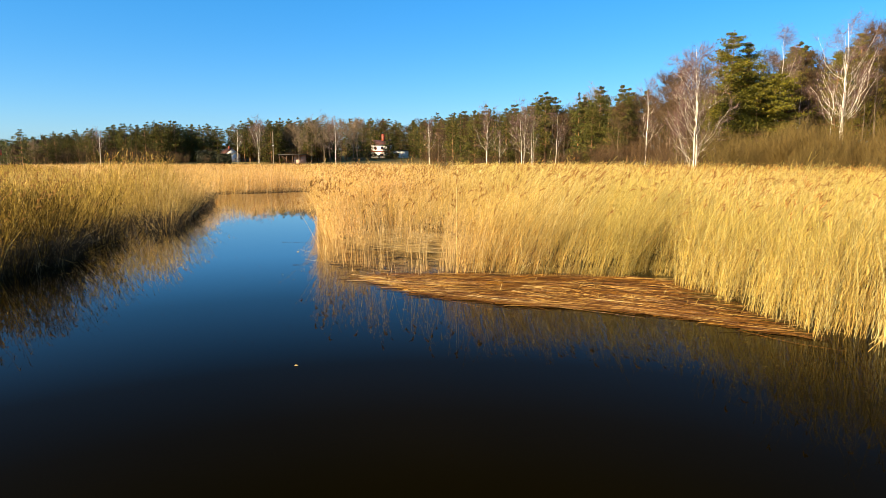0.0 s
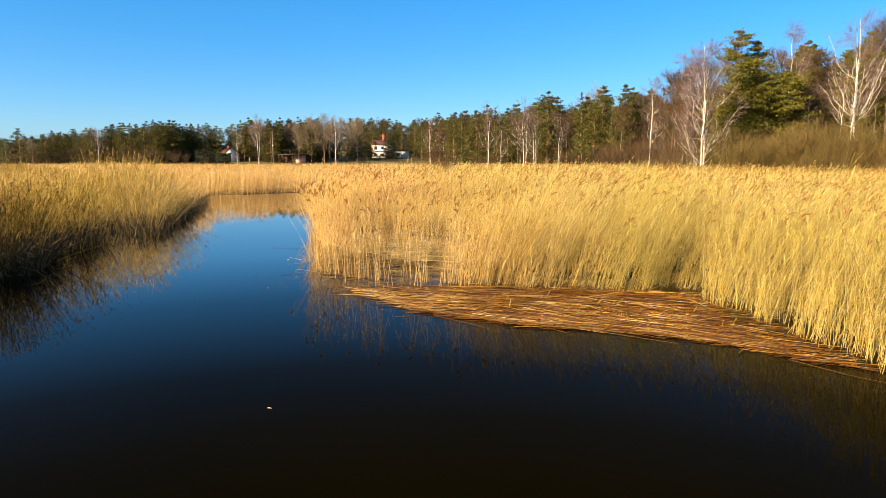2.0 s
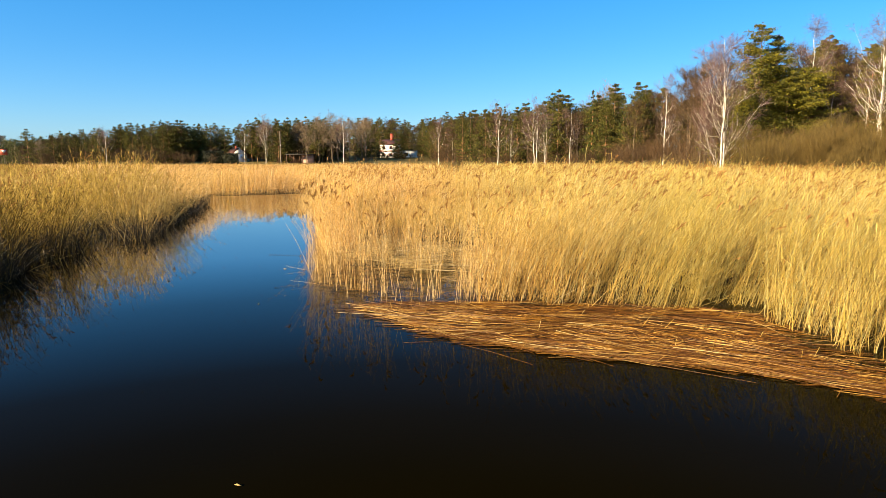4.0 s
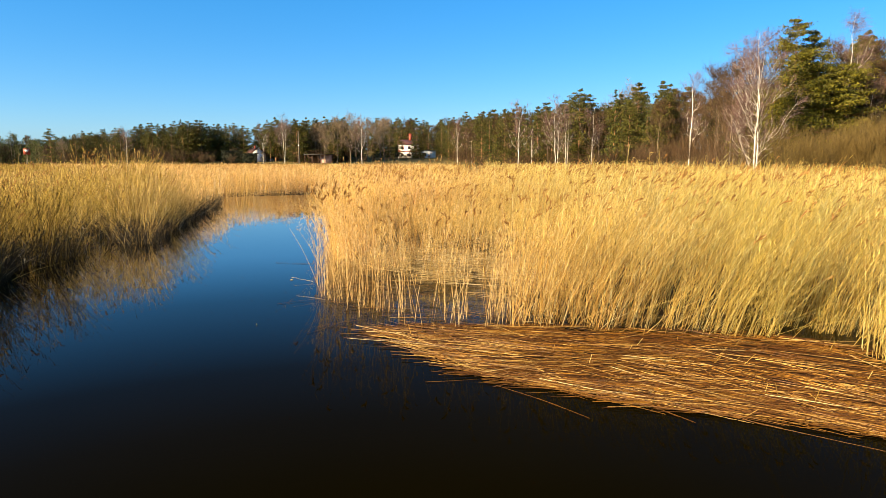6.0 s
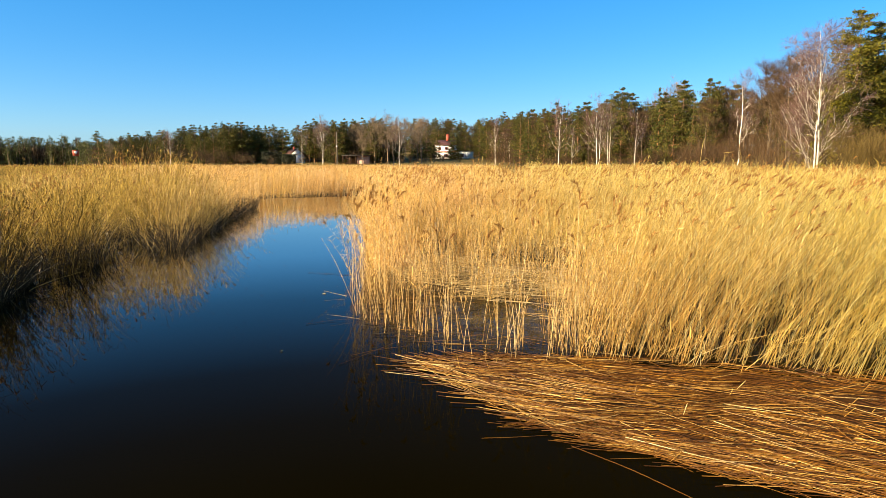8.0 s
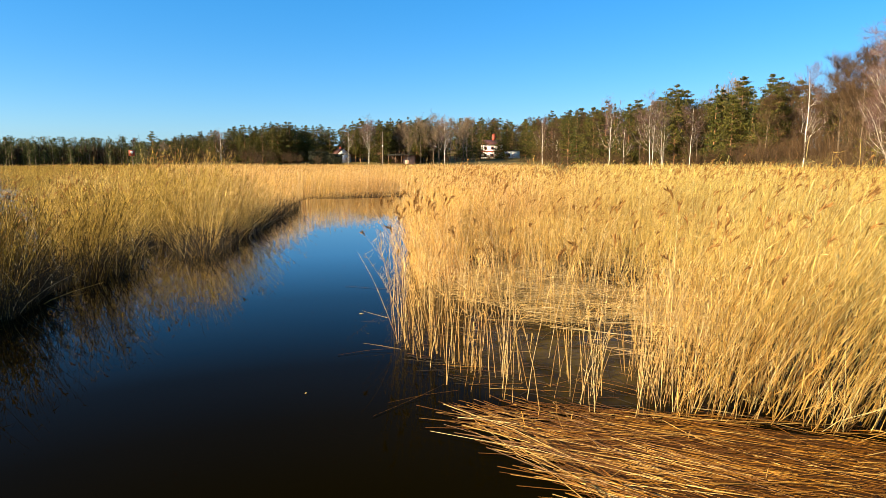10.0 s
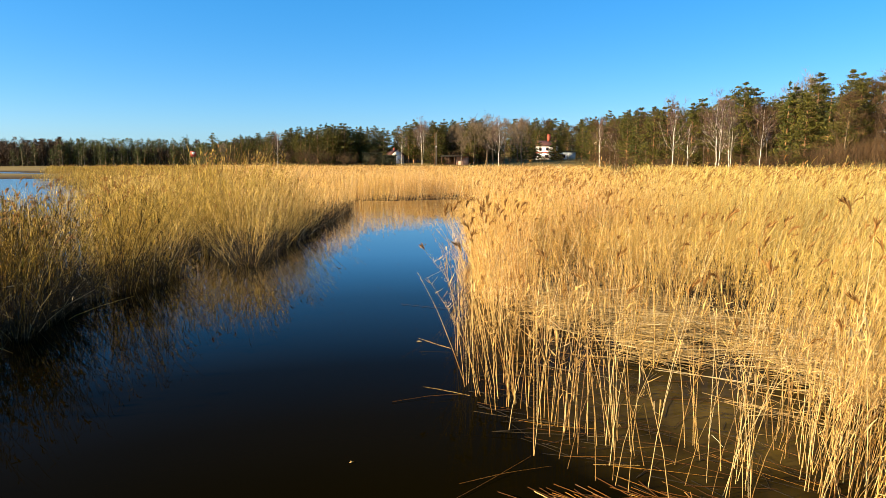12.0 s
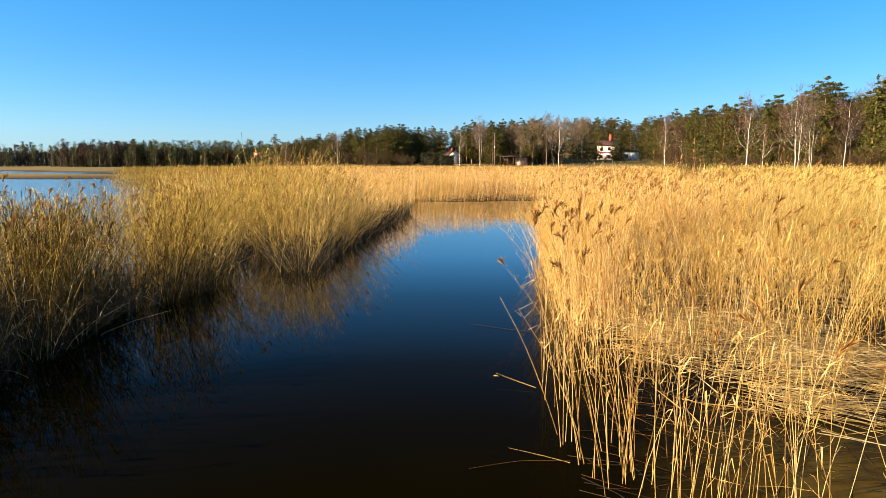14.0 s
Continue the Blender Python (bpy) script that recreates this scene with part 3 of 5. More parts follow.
    sets.append(reed_chunks(q, 2.3 * tallness(q, 5), 2, 0, 0.014, 2, 3, 0.1, 0.034, plume_strands=4, leaf_from=0.4))
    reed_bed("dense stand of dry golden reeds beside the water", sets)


def left_tall(q, tall):
    """Heights along the left bank, with a tall tussock by the inlet."""
    hump = np.exp(-(((q[:, 0] + 13.0) / 2.0) ** 2 + ((q[:, 1] - 30.3) / 3.0) ** 2))
    return tall * (1 + 0.55 * hump) * tallness(q, 6)


def bay_side(q):
    """1 inside the stand, falling off towards the open bay behind it."""
    return np.clip(0.08 + edge_distance(q, BAY, False) / 14.0, 0, 1)


def left_bed():
    d = lambda q: edge_distance(q, LEFT_BANK, False)
    pond = lambda q: np.hypot((q[:, 0] + 13.6) / 1.0, (q[:, 1] - 24.6) / 1.3) + 0.3 * wobble(q, 0.5, 37) < 1
    pick = lambda q: rng.choice([1, 0.75, 0.4], len(q), p=[0.6, 0.22, 0.18])
    beyond = lambda q: (q[:, 1] + 2.5 * wobble(q, 2.0, 33) > 30.5 + 0.5 * (q[:, 0] + 14)) | ((q[:, 0] > -11.3) & (q[:, 1] > 24.8))
    sets = []
    q = scatter(LEFT_BED, 70, lambda q: beyond(q) & tussock(q, -0.1) & (d(q) < 1.5 + 0.5 * wobble(q, 1.5, 4)) & (d(q) > 0.3 + 0.45 * wobble(q, 0.5, 9)), (-20, 20, -8, 36))
    sets.append(reed_chunks(q, left_tall(q, 2.05) * pick(q), 4, 3, 0.005, 2, 6, 0.05, 0.009, lean=0.2, leaf_from=0.15, out_lean=outward(q, LEFT_BED, 0.55)))
    q = scatter(LEFT_BED, 40, lambda q: beyond(q) & tussock(q, -0.2) & (d(q) >= 1.0) & ~pond(q), (-30, 20, -8, 36))
    sets.append(reed_chunks(q, left_tall(q, 2.45), 3, 3, 0.0055, 3, 6, 0.08, 0.009, lean=0.18, leaf_from=0.2))
    pale, olive = [], []
    west = lambda q: q[:, 0] < -0.63 * (q[:, 1] - 12) - 1.4 + 2.5 * wobble(q, 3.0, 87)
    for side, out in ((lambda q: ~west(q), pale), (west, olive)):
        q = scatter(LEFT_BED, 34, lambda q: (q[:, 1] >= 35) & side(q) & tussock(q, -0.2) & (rng.random(len(q)) < bay_side(q)), (-46, 35, 5, 66))
        out.append(reed_chunks(q, left_tall(q, 2.25) * (0.45 + 0.55 * bay_side(q)), 2, 0, 0.006, 2, 2, 0.08, 0.011, plume_strands=6, leaf_from=0.2, fluff=4))
        q = scatter(LEFT_BED, 6.5, lambda q: (q[:, 1] >= 62) & (q[:, 1] < 120) & side(q) & (rng.random(len(q)) < bay_side(q)), (-90, 62, 10, 120))
        out.append(reed_chunks(q, 2.15 * tallness(q, 6) * (0.3 + 0.7 * bay_side(q)), 2, 0, 0.011, 2, 3, 0.15, 0.028, plume_strands=3, leaf_from=0.3))
        q = scatter(LEFT_BED, 1.4, lambda q: (q[:, 1] >= 118) & side(q))
        out.append(reed_chunks(q, 1.9 * tallness(q, 6), 2, 0, 0.025, 2, 4, 0.2, 0.06, plume_strands=2, leaf_from=0.3))
    reed_bed("olive-gold reeds thinning out towards the bay", olive, (M_MID_STEM, M_MID_LEAF, M_PLUME))
    reed_bed("pale tan reeds round the far bend of the channel", pale)
    q = scatter(LEFT_BED, 26, lambda q: (d(q) < 0.8) & (q[:, 1] > 22.5) & (wobble(q, 0.8, 83) > 0.0), (-20, 22, -8, 46))
    sets.append(reed_chunks(q, rng.uniform(0.9, 1.9, len(q)), 5, 3, 0.0045, 2, 3, 0.0, 0.008, lean=0.35, leaf_from=0.3, out_lean=outward(q, LEFT_BED, 1.1)))
    reed_bed("dry golden reeds overhanging the far bank", sets, (M_GOLD_STEM, M_GOLD_LEAF, M_PLUME))
    # the near end: thin and tangled, the bank's shade put into the dark colour
    near_end = lambda q: ~beyond(q) & (q[:, 1] > 5)
    # from here the lit tussock takes the brighter olive-gold tone instead
    mid = lambda q: q[:, 1] + 2.0 * wobble(q, 1.5, 35) + rng.normal(0, 1.0, len(q)) > 21.8
    sets = []
    q = scatter(LEFT_BED, 85, lambda q: (d(q) < 4.5) & near_end(q) & ~mid(q) & tussock(q, -0.25) & ~pond(q) & (d(q) > 0.25 + 0.3 * wobble(q, 0.6, 9)), (-26, 5, -8, 38))
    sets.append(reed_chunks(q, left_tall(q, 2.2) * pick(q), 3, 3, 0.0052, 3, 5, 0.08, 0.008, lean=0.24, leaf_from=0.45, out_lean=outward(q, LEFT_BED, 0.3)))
    q = scatter(LEFT_BED, 68, lambda q: near_end(q) & mid(q) & tussock(q, -0.25) & ~pond(q) & (d(q) > 0.25 + 0.3 * wobble(q, 0.6, 9)), (-26, 20, -8, 38))
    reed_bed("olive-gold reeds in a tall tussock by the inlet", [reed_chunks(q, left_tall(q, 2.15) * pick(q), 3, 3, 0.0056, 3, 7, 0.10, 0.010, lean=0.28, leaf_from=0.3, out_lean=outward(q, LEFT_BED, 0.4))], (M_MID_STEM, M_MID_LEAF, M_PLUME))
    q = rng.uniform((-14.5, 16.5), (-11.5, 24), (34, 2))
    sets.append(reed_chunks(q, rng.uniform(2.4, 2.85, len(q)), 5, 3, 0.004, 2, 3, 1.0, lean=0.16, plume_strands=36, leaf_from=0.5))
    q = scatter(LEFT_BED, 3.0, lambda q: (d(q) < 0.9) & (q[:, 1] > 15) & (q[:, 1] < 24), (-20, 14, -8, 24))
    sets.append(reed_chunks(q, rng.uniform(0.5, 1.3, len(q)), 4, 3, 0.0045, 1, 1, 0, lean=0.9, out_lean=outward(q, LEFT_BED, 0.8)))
    reed_bed("thin olive-brown reeds, coloured darker for the bank's shade", sets, (M_SHADED_STEM, M_SHADED_LEAF, M_PLUME))
    # short near-black stems stand in for the deep shade between the reed feet
    q = scatter(LEFT_BED, 200, lambda q: near_end(q) & tussock(q, -0.5) & (d(q) < 2.8) & ((q[:, 1] < 21.8) | (d(q) < 0.9) & (rng.random(len(q)) < 0.5)) & (q[:, 1] > 10), (-20, 8, -8, 36))
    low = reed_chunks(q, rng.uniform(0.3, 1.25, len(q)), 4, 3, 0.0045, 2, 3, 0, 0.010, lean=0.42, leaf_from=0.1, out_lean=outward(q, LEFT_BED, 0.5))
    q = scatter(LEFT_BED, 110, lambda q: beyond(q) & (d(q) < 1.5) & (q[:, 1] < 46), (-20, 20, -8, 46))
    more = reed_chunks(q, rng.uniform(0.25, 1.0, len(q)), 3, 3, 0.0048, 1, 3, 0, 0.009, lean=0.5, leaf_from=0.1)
    top = reed_bed("near-black reed stems along the bank, added for the shade at its foot", [low, more], (M_ROTTEN_SHADE, M_ROTTEN_SHADE, M_ROTTEN_SHADE))


right_bed()
left_bed()


def tip_reeds():
    """The reeds at the very tip, which stand singly in the water."""
    kinds = []
    for k in range(14):
        chunk = reed_chunks(np.zeros((1, 2)), np.array([rng.uniform(1.3, 2.2)]), 6, 5, 0.0034, 2, 2, 1.0 if k % 4 == 0 else 0.0, lean=0.06, plume_strands=40, leaf_from=0.5)
        top = tagged(new("reed"), "dry brown-plumed reed standing in shallow water" if k % 4 == 0 else "bare straw-coloured reed standing in shallow water", "reed", "reeds at the tip")
        part("stem", mesh_of("tip_stem", *join(chunk["stem"]), M_TIP), top)
        for leaf in chunk["leaf"]:
            part("leaf", mesh_of("tip_leaf", *leaf, M_LEAF), top)
        if chunk["plume"]:
            part("plume", mesh_of("tip_plume", *join(chunk["plume"]), M_PLUME), top)
        kinds.append(top)
    front = [(-1.9, 17.9), (-1.6, 17.25), (-0.9, 15.95), (0.2, 15.4), (1.6, 15.35), (1.9, 16.6), (0.3, 16.9), (-0.8, 17.6), (-1.3, 18.4)]
    q = scatter(front, 36, lambda q: wobble(q, 0.25, 21) + 1.5 * (np.hypot(q[:, 0] + 1.6, q[:, 1] - 17.5) < 0.40) > 0.45)[:140]
    for x, y in q:
        copy_thing(kinds[rng.integers(len(kinds))], pose(x, y, 0, rng.normal(0, 4.0), rng.normal(-4, 5.5), 0) @ pose(0, 0, 0, 0, 0, rng.uniform(0, 360)))
    for top in kinds:
        for o in (*top.children_recursive, top):
            bpy.data.objects.remove(o)


tip_reeds()


# ---------------------------------------------------------------- lying reeds
def lying(poly, n, way, spread, length, z, thick=0.0045, swirl=0.25, steep=0.012, holes=-9.0, hump=0.0):
    q = scatter(poly, n, lambda q: wobble(q, 0.45, 51) > holes)
    N = len(q)
    a = way + rng.normal(0, spread, N) + swirl * wobble(q, 1.0, 31)
    ln = rng.uniform(*length, N)
    d = np.stack([np.cos(a), np.sin(a), rng.normal(0, steep, N)], 1) * ln[:, None]
    c = np.concatenate([q, (rng.uniform(*z, N) * (1 + hump * wobble(q, 0.55, 57)))[:, None]], 1)
    P = np.stack([c - d / 2, c + np.stack([-np.sin(a), np.cos(a), np.zeros(N)], 1) * (rng.normal(0, 0.03, N) * ln)[:, None], c + d / 2], 1)
    P[:, :, 2] = np.maximum(P[:, :, 2], 0.003)
    R = np.array([[1.0, 0.85, 0.6]]) * thick * rng.uniform(0.6, 1.35, (N, 1))
    return tubes(P, R)


RAFT = [(-0.6, 15.25), (-0.2, 14.6), (0.3, 13.75), (1.2, 12.85), (2.1, 12.3), (3.2, 11.8), (4.8, 11.3), (5.9, 10.5), (7.0, 9.4), (7.0, 10.6),
        (7.0, 12.4), (6.8, 14.5), (4.8, 15.0), (2.3, 15.5), (0.2, 15.5)]


def raft():
    top = tagged(new("reed_raft"), "floating mat of fallen wet reed stems", "reed litter", kind="stuff")
    c = np.mean(RAFT, 0)
    v = np.array([(*(c + (np.array(p) - c) * 0.88), 0.005) for p in RAFT])
    part("litter", mesh_of("litter", v, [np.arange(len(v))[None]], M_MAT), top, "sodden brown litter under the stems")
    edge = [(-0.6, 15.25), (-0.2, 14.6), (0.3, 13.75), (1.2, 12.85), (2.1, 12.3), (3.2, 11.8), (4.8, 11.3), (5.9, 10.5), (6.4, 10.9), (4.9, 11.7),
            (3.3, 12.3), (2.3, 12.8), (1.4, 13.4), (0.5, 14.2), (0.1, 15.0)]
    part("stem", mesh_of("raft_stem", *join([lying(RAFT, 92, -0.27, 0.26, (0.3, 1.3), (0.004, 0.025), 0.004, 0.35, 0.012, -0.35),
                                              lying(RAFT, 24, -0.27, 0.42, (0.4, 1.6), (0.02, 0.05), 0.0045),
                                              lying(edge, 45, -0.42, 0.19, (0.6, 2.2), (0.006, 0.05), 0.004)]), M_WET), top)
    part("dry_stem", mesh_of("raft_dry_stem", *join([lying(RAFT, 26, -0.25, 0.20, (0.5, 1.8), (0.025, 0.06), 0.0040, 0.35, 0.010, 0.45),
                                                      lying(RAFT, 5, -0.25, 0.40, (0.4, 1.4), (0.04, 0.07), 0.0036),
                                                      lying(edge, 12, -0.46, 0.16, (0.8, 2.4), (0.02, 0.06), 0.0040)]), M_STRAW), top, "dry golden stems lying on top")
    q = scatter(RAFT, 1.5)
    P = reed_paths(q, rng.uniform(0.1, 0.35, len(q)), 2, 0.3)
    part("stubble", mesh_of("stubble", *tubes(P, np.full((len(q), 2), 0.004)), M_STEM), top, "short broken stems standing up")


SHALLOW = [(-1.7, 17.4), (-0.9, 16.0), (0.2, 15.4), (1.6, 15.3), (3.4, 15.3), (3.0, 17.6), (1.9, 17.4), (0.2, 19.4), (-1.2, 20.6)]


def flat_patch():
    top = tagged(new("flattened_reeds"), "trampled pale reeds lying among the stand", "reed litter", kind="stuff")
    part("stem", mesh_of("flat_stem", *join([lying(FLAT_PATCH, 120, -0.42, 0.34, (0.5, 1.6), (0.03, 0.22), 0.0042, 1.1, 0.06, 0.08, 0.9),
                                              lying(FLAT_PATCH, 60, -0.45, 0.6, (0.3, 1.1), (0.15, 0.42), 0.0036, 1.2, 0.16, 0.12, 0.9),
                                              lying(FLAT_PATCH, 16, 0.9, 0.8, (0.3, 0.9), (0.15, 0.6), 0.003, 1.2, 0.5)]), M_DULL), top)
    rim = [(-1.2, 20.7), (-0.3, 19.9), (0.3, 19.1), (1.1, 18.0), (2.0, 17.1), (2.6, 17.6), (1.5, 18.9), (0.6, 20.2), (-0.4, 21.2)]
    part("drift", mesh_of("flat_drift", *lying(rim, 90, -0.62, 0.20, (0.7, 1.9), (0.02, 0.14), 0.0042, 0.4, 0.03, -0.1, 0.6), M_DULL), top, "long golden stems along the water's edge")


def sunk_litter():
    top = tagged(new("sunken_reeds"), "dark rotting reed stems awash in the shallows", "reed litter", kind="stuff")
    part("stem", mesh_of("sunken_stem", *join([lying(SHALLOW, 12, -0.3, 0.6, (0.2, 0.8), (0.006, 0.010), 0.0035, 0.9), lying(SHALLOW, 2, -0.3, 0.6, (0.5, 1.5), (0.01, 0.05), 0.003, 0.6)]), M_ROTTEN_SHADE), top)
    part("washed_stem", mesh_of("washed_stem", *lying(SHALLOW, 6, -0.3, 0.5, (0.2, 1.0), (0.006, 0.03), 0.003, 0.9), M_WET), top, "wet orange reed stems")


sunk_litter()
raft()
flat_patch()


# ---------------------------------------------------------------- trees
def sprout(P, R, n, t0, t1, length, angle, K=3, up=0.15, thin=0.5, bend=0.15, form=None):
    """n children on each of the paths P; length: metres at t0 and t1."""
    N, Kp, _ = P.shape
    k = np.repeat(np.arange(N), n)
    t = rng.uniform(t0, t1, N * n)
    i = np.minimum((t * (Kp - 1)).astype(int), Kp - 2)
    f = (t * (Kp - 1) - i)[:, None]
    o = P[k, i] * (1 - f) + P[k, i + 1] * f
    r = R[k, i] * (1 - f[:, 0]) + R[k, i + 1] * f[:, 0]
    d = unit(P[k, i + 1] - P[k, i])
    q = unit(np.cross(d, rng.normal(size=d.shape)))
    a = radians(angle) * rng.uniform(0.7, 1.3, N * n)[:, None]
    w = unit(d * np.cos(a) + q * np.sin(a))
    g = ((t - t0) / (t1 - t0))
    ln = (length[0] * form(g) if form else length[0] * (1 - g) + length[1] * g) * rng.uniform(0.55, 1.3, N * n)
    s = np.linspace(0, 1, K)[None, :, None]
    C = o[:, None] + w[:, None] * s * ln[:, None, None] + np.array([0, 0, 1.0]) * (up * ln)[:, None, None] * s * s
    C[:, 1:] += rng.normal(size=(N * n, K - 1, 3)) * (bend * ln)[:, None, None] * 0.35
    rr = np.maximum(r * thin, 0.006)[:, None] * np.linspace(1, 0.3, K)[None]
    return C, rr


def trunk_path(h, r, K=7, lean=0.03, x=0.0, y=0.0):
    s = np.linspace(0, 1, K)
    P = np.stack([x + np.cumsum(rng.normal(0, lean, K)) * h * 0.12, y + np.cumsum(rng.normal(0, lean, K)) * h * 0.12, s * h - 0.3], 1)
    P[0, :2] = (x, y)
    return P[None], (r * (1 - 0.95 * s))[None]


def bare_tree(name, label, category, h, r, bark_mat, twig_mat, limbs=18, boughs=6, twigs=5, stems=1, low=0.25, spreadness=0.28, angle=48, up=0.45, twig_r=0.011, twig_len=0.09, bough_white=0.6, hang=0.1, limb_r=0.34):
    top = tagged(new(name), label, category, "trees along the shore")
    woods, fine = [], []
    for s in range(stems):
        P, R = trunk_path(h * (0.94 - 0.09 * s), r * (1 - 0.15 * s), 9, lean=0.045 + 0.02 * (stems > 1))
        if stems > 1:
            fan = np.linspace(0, 1, P.shape[1])[:, None] ** 1.3 * h * (rng.uniform(0.06, 0.12) if stems > 2 else rng.uniform(0.02, 0.06))
            P[0, :, :2] += fan * np.array([[math.cos(s * 6.28 / stems + 1), math.sin(s * 6.28 / stems + 1)]])
        L, LR = sprout(P, R, limbs, low, 0.96, (h * spreadness, 0), angle, 6, up, limb_r, 0.11, form=lambda g: 0.9 * (1 - g) ** 0.65 + 0.14)
        B, BR = sprout(L, LR, boughs, 0.2, 0.98, (h * spreadness * 0.42, h * 0.05), 40, 4, 0.3, 0.55)
        T, TR = sprout(B, BR, twigs, 0.15, 1.0, (h * twig_len, h * twig_len * 0.6), 38, 2, hang, 0.7)
        high = B[:, 0, 2] > h * bough_white
        woods += [tubes(P, R, 7), tubes(L, LR, 3), ribbons(B[~high], BR[~high] * 1.1, unit(rng.normal(size=((~high).sum(), 3))))]
        fine += [blades(T[:, 0], T[:, 1], np.full(len(T), twig_r), unit(rng.normal(size=(len(T), 3)))),
                 ribbons(B[high], BR[high], unit(rng.normal(size=(high.sum(), 3))))]
    part("trunk", mesh_of(name + "_trunk", *join(woods), bark_mat), top)
    part("crown", mesh_of(name + "_crown", *join(fine), twig_mat), top, "fine leafless twigs")
    return top


def tufts(o, size, n, flat=0.5, droop=0.0):
    """n small needle blades round each point of o."""
    N = len(o)
    k = np.repeat(np.arange(N), n)
    w = rng.normal(size=(N * n, 3)) * (1, 1, flat) + np.array([0, 0, 0.25 - droop])
    w = unit(w)
    ln = size * rng.uniform(0.5, 1.2, (N * n, 1))
    a = o[k] + rng.normal(size=(N * n, 3)) * size * (0.45, 0.45, 0.2)
    U = unit(np.cross(w, rng.normal(size=w.shape))) * size * 0.16
    V = np.stack([a - U, a + U, a + w * ln], 1).reshape(-1, 3)
    return V, [np.arange(N * n * 3).reshape(-1, 3)]


def pads(o, r, n, size, flat=0.35):
    """n small needle sprays in a flattened cloud of radius r round each point of o."""
    N = len(o)
    k = np.repeat(np.arange(N), n)
    c = o[k] + rng.normal(size=(N * n, 3)) * np.stack([r, r, r * flat], 1)[k] * 0.55
    w = unit(rng.normal(size=(N * n, 3)) * (1, 1, 0.6) + np.array([0, 0, 0.45]))
    U = unit(np.cross(w, rng.normal(size=w.shape)))
    ln = size * rng.uniform(0.6, 1.35, (N * n, 1)) * np.clip(0.35 + 0.9 * r[k, None], 0.4, 1.1)
    V = np.stack([c - U * ln * 0.3, c + U * ln * 0.3, c + w * ln], 1).reshape(-1, 3)
    return V, [np.arange(N * n * 3).reshape(-1, 3)]


def conifer(name, label, h, needle_mat, pine=True, whorls=15, per=6, low=0.12, wide=0.22, clumps=3, n=28, size=0.31, rise=0.2, shape=(0.75, 1.0, 0.72, 0.32, 0.04)):
    """A pine or spruce: whorls of boughs, each with clumps of needle sprays on its outer part."""
    top = tagged(new(name), label, "pine tree" if pine else "spruce tree", "trees along the shore")
    P, R = trunk_path(h, h * 0.013, lean=0.012)
    t = np.repeat(np.linspace(low, 0.97, whorls), per) + rng.normal(0, 0.010, whorls * per)
    t = np.clip(t[rng.random(len(t)) < 0.86], low * 0.9, 0.985)
    g = (t - low) / (1 - low)
    reach = np.interp(g, (0, 0.22, 0.6, 0.85, 1.0), shape) if pine else 1.04 - g
    N = len(t)
    ln = h * wide * reach * rng.uniform(0.55, 1.2, N)
    az = rng.uniform(0, 6.283, N)
    f = t * 6
    i = np.minimum(f.astype(int), 5)
    f = (f - i)[:, None]
    root = P[0, i] * (1 - f) + P[0, i + 1] * f
    way = np.stack([np.cos(az), np.sin(az), np.full(N, 0.10 if pine else -0.05)], 1)
    lift = rise * rng.uniform(0.4, 1.6, N) * (0.6 + 1.2 * g) if pine else np.full(N, -0.14)
    s = np.linspace(0, 1, 4)[None, :, None]
    L = root[:, None] + way[:, None] * s * ln[:, None, None] + np.array([0, 0, 1.0]) * (lift * ln)[:, None, None] * s * s
    LR = (h * 0.0035 * np.clip(1.2 - g, 0.2, 1))[:, None] * np.linspace(1, 0.3, 4)[None]
    u = rng.uniform(0.30 if pine else 0.15, 1.02, (N, clumps))
    a = np.clip((u * 3).astype(int), 0, 2)
    u = (u * 3 - a)[..., None]
    k = np.arange(N)[:, None]
    o = (L[k, a] * (1 - u) + L[k, a + 1] * u).reshape(-1, 3) + np.array([0, 0, 0.08])
    r = np.repeat(0.26 * ln + 0.10, clumps)
    o = np.concatenate([o, P[0, -1:] - np.array([[0, 0, 0.0], [0, 0, 0.35], [0, 0, 0.8]])])
    r = np.concatenate([r, (0.07, 0.12, 0.2)])
    part("trunk", mesh_of(name + "_trunk", *join([tubes(P, R, 6), tubes(L, LR, 3)]), M_PINEBARK), top)
    part("crown", mesh_of(name + "_crown", *pads(o, r, n, size, 0.27 if pine else 0.24), needle_mat), top, "green needle clumps")
    return top


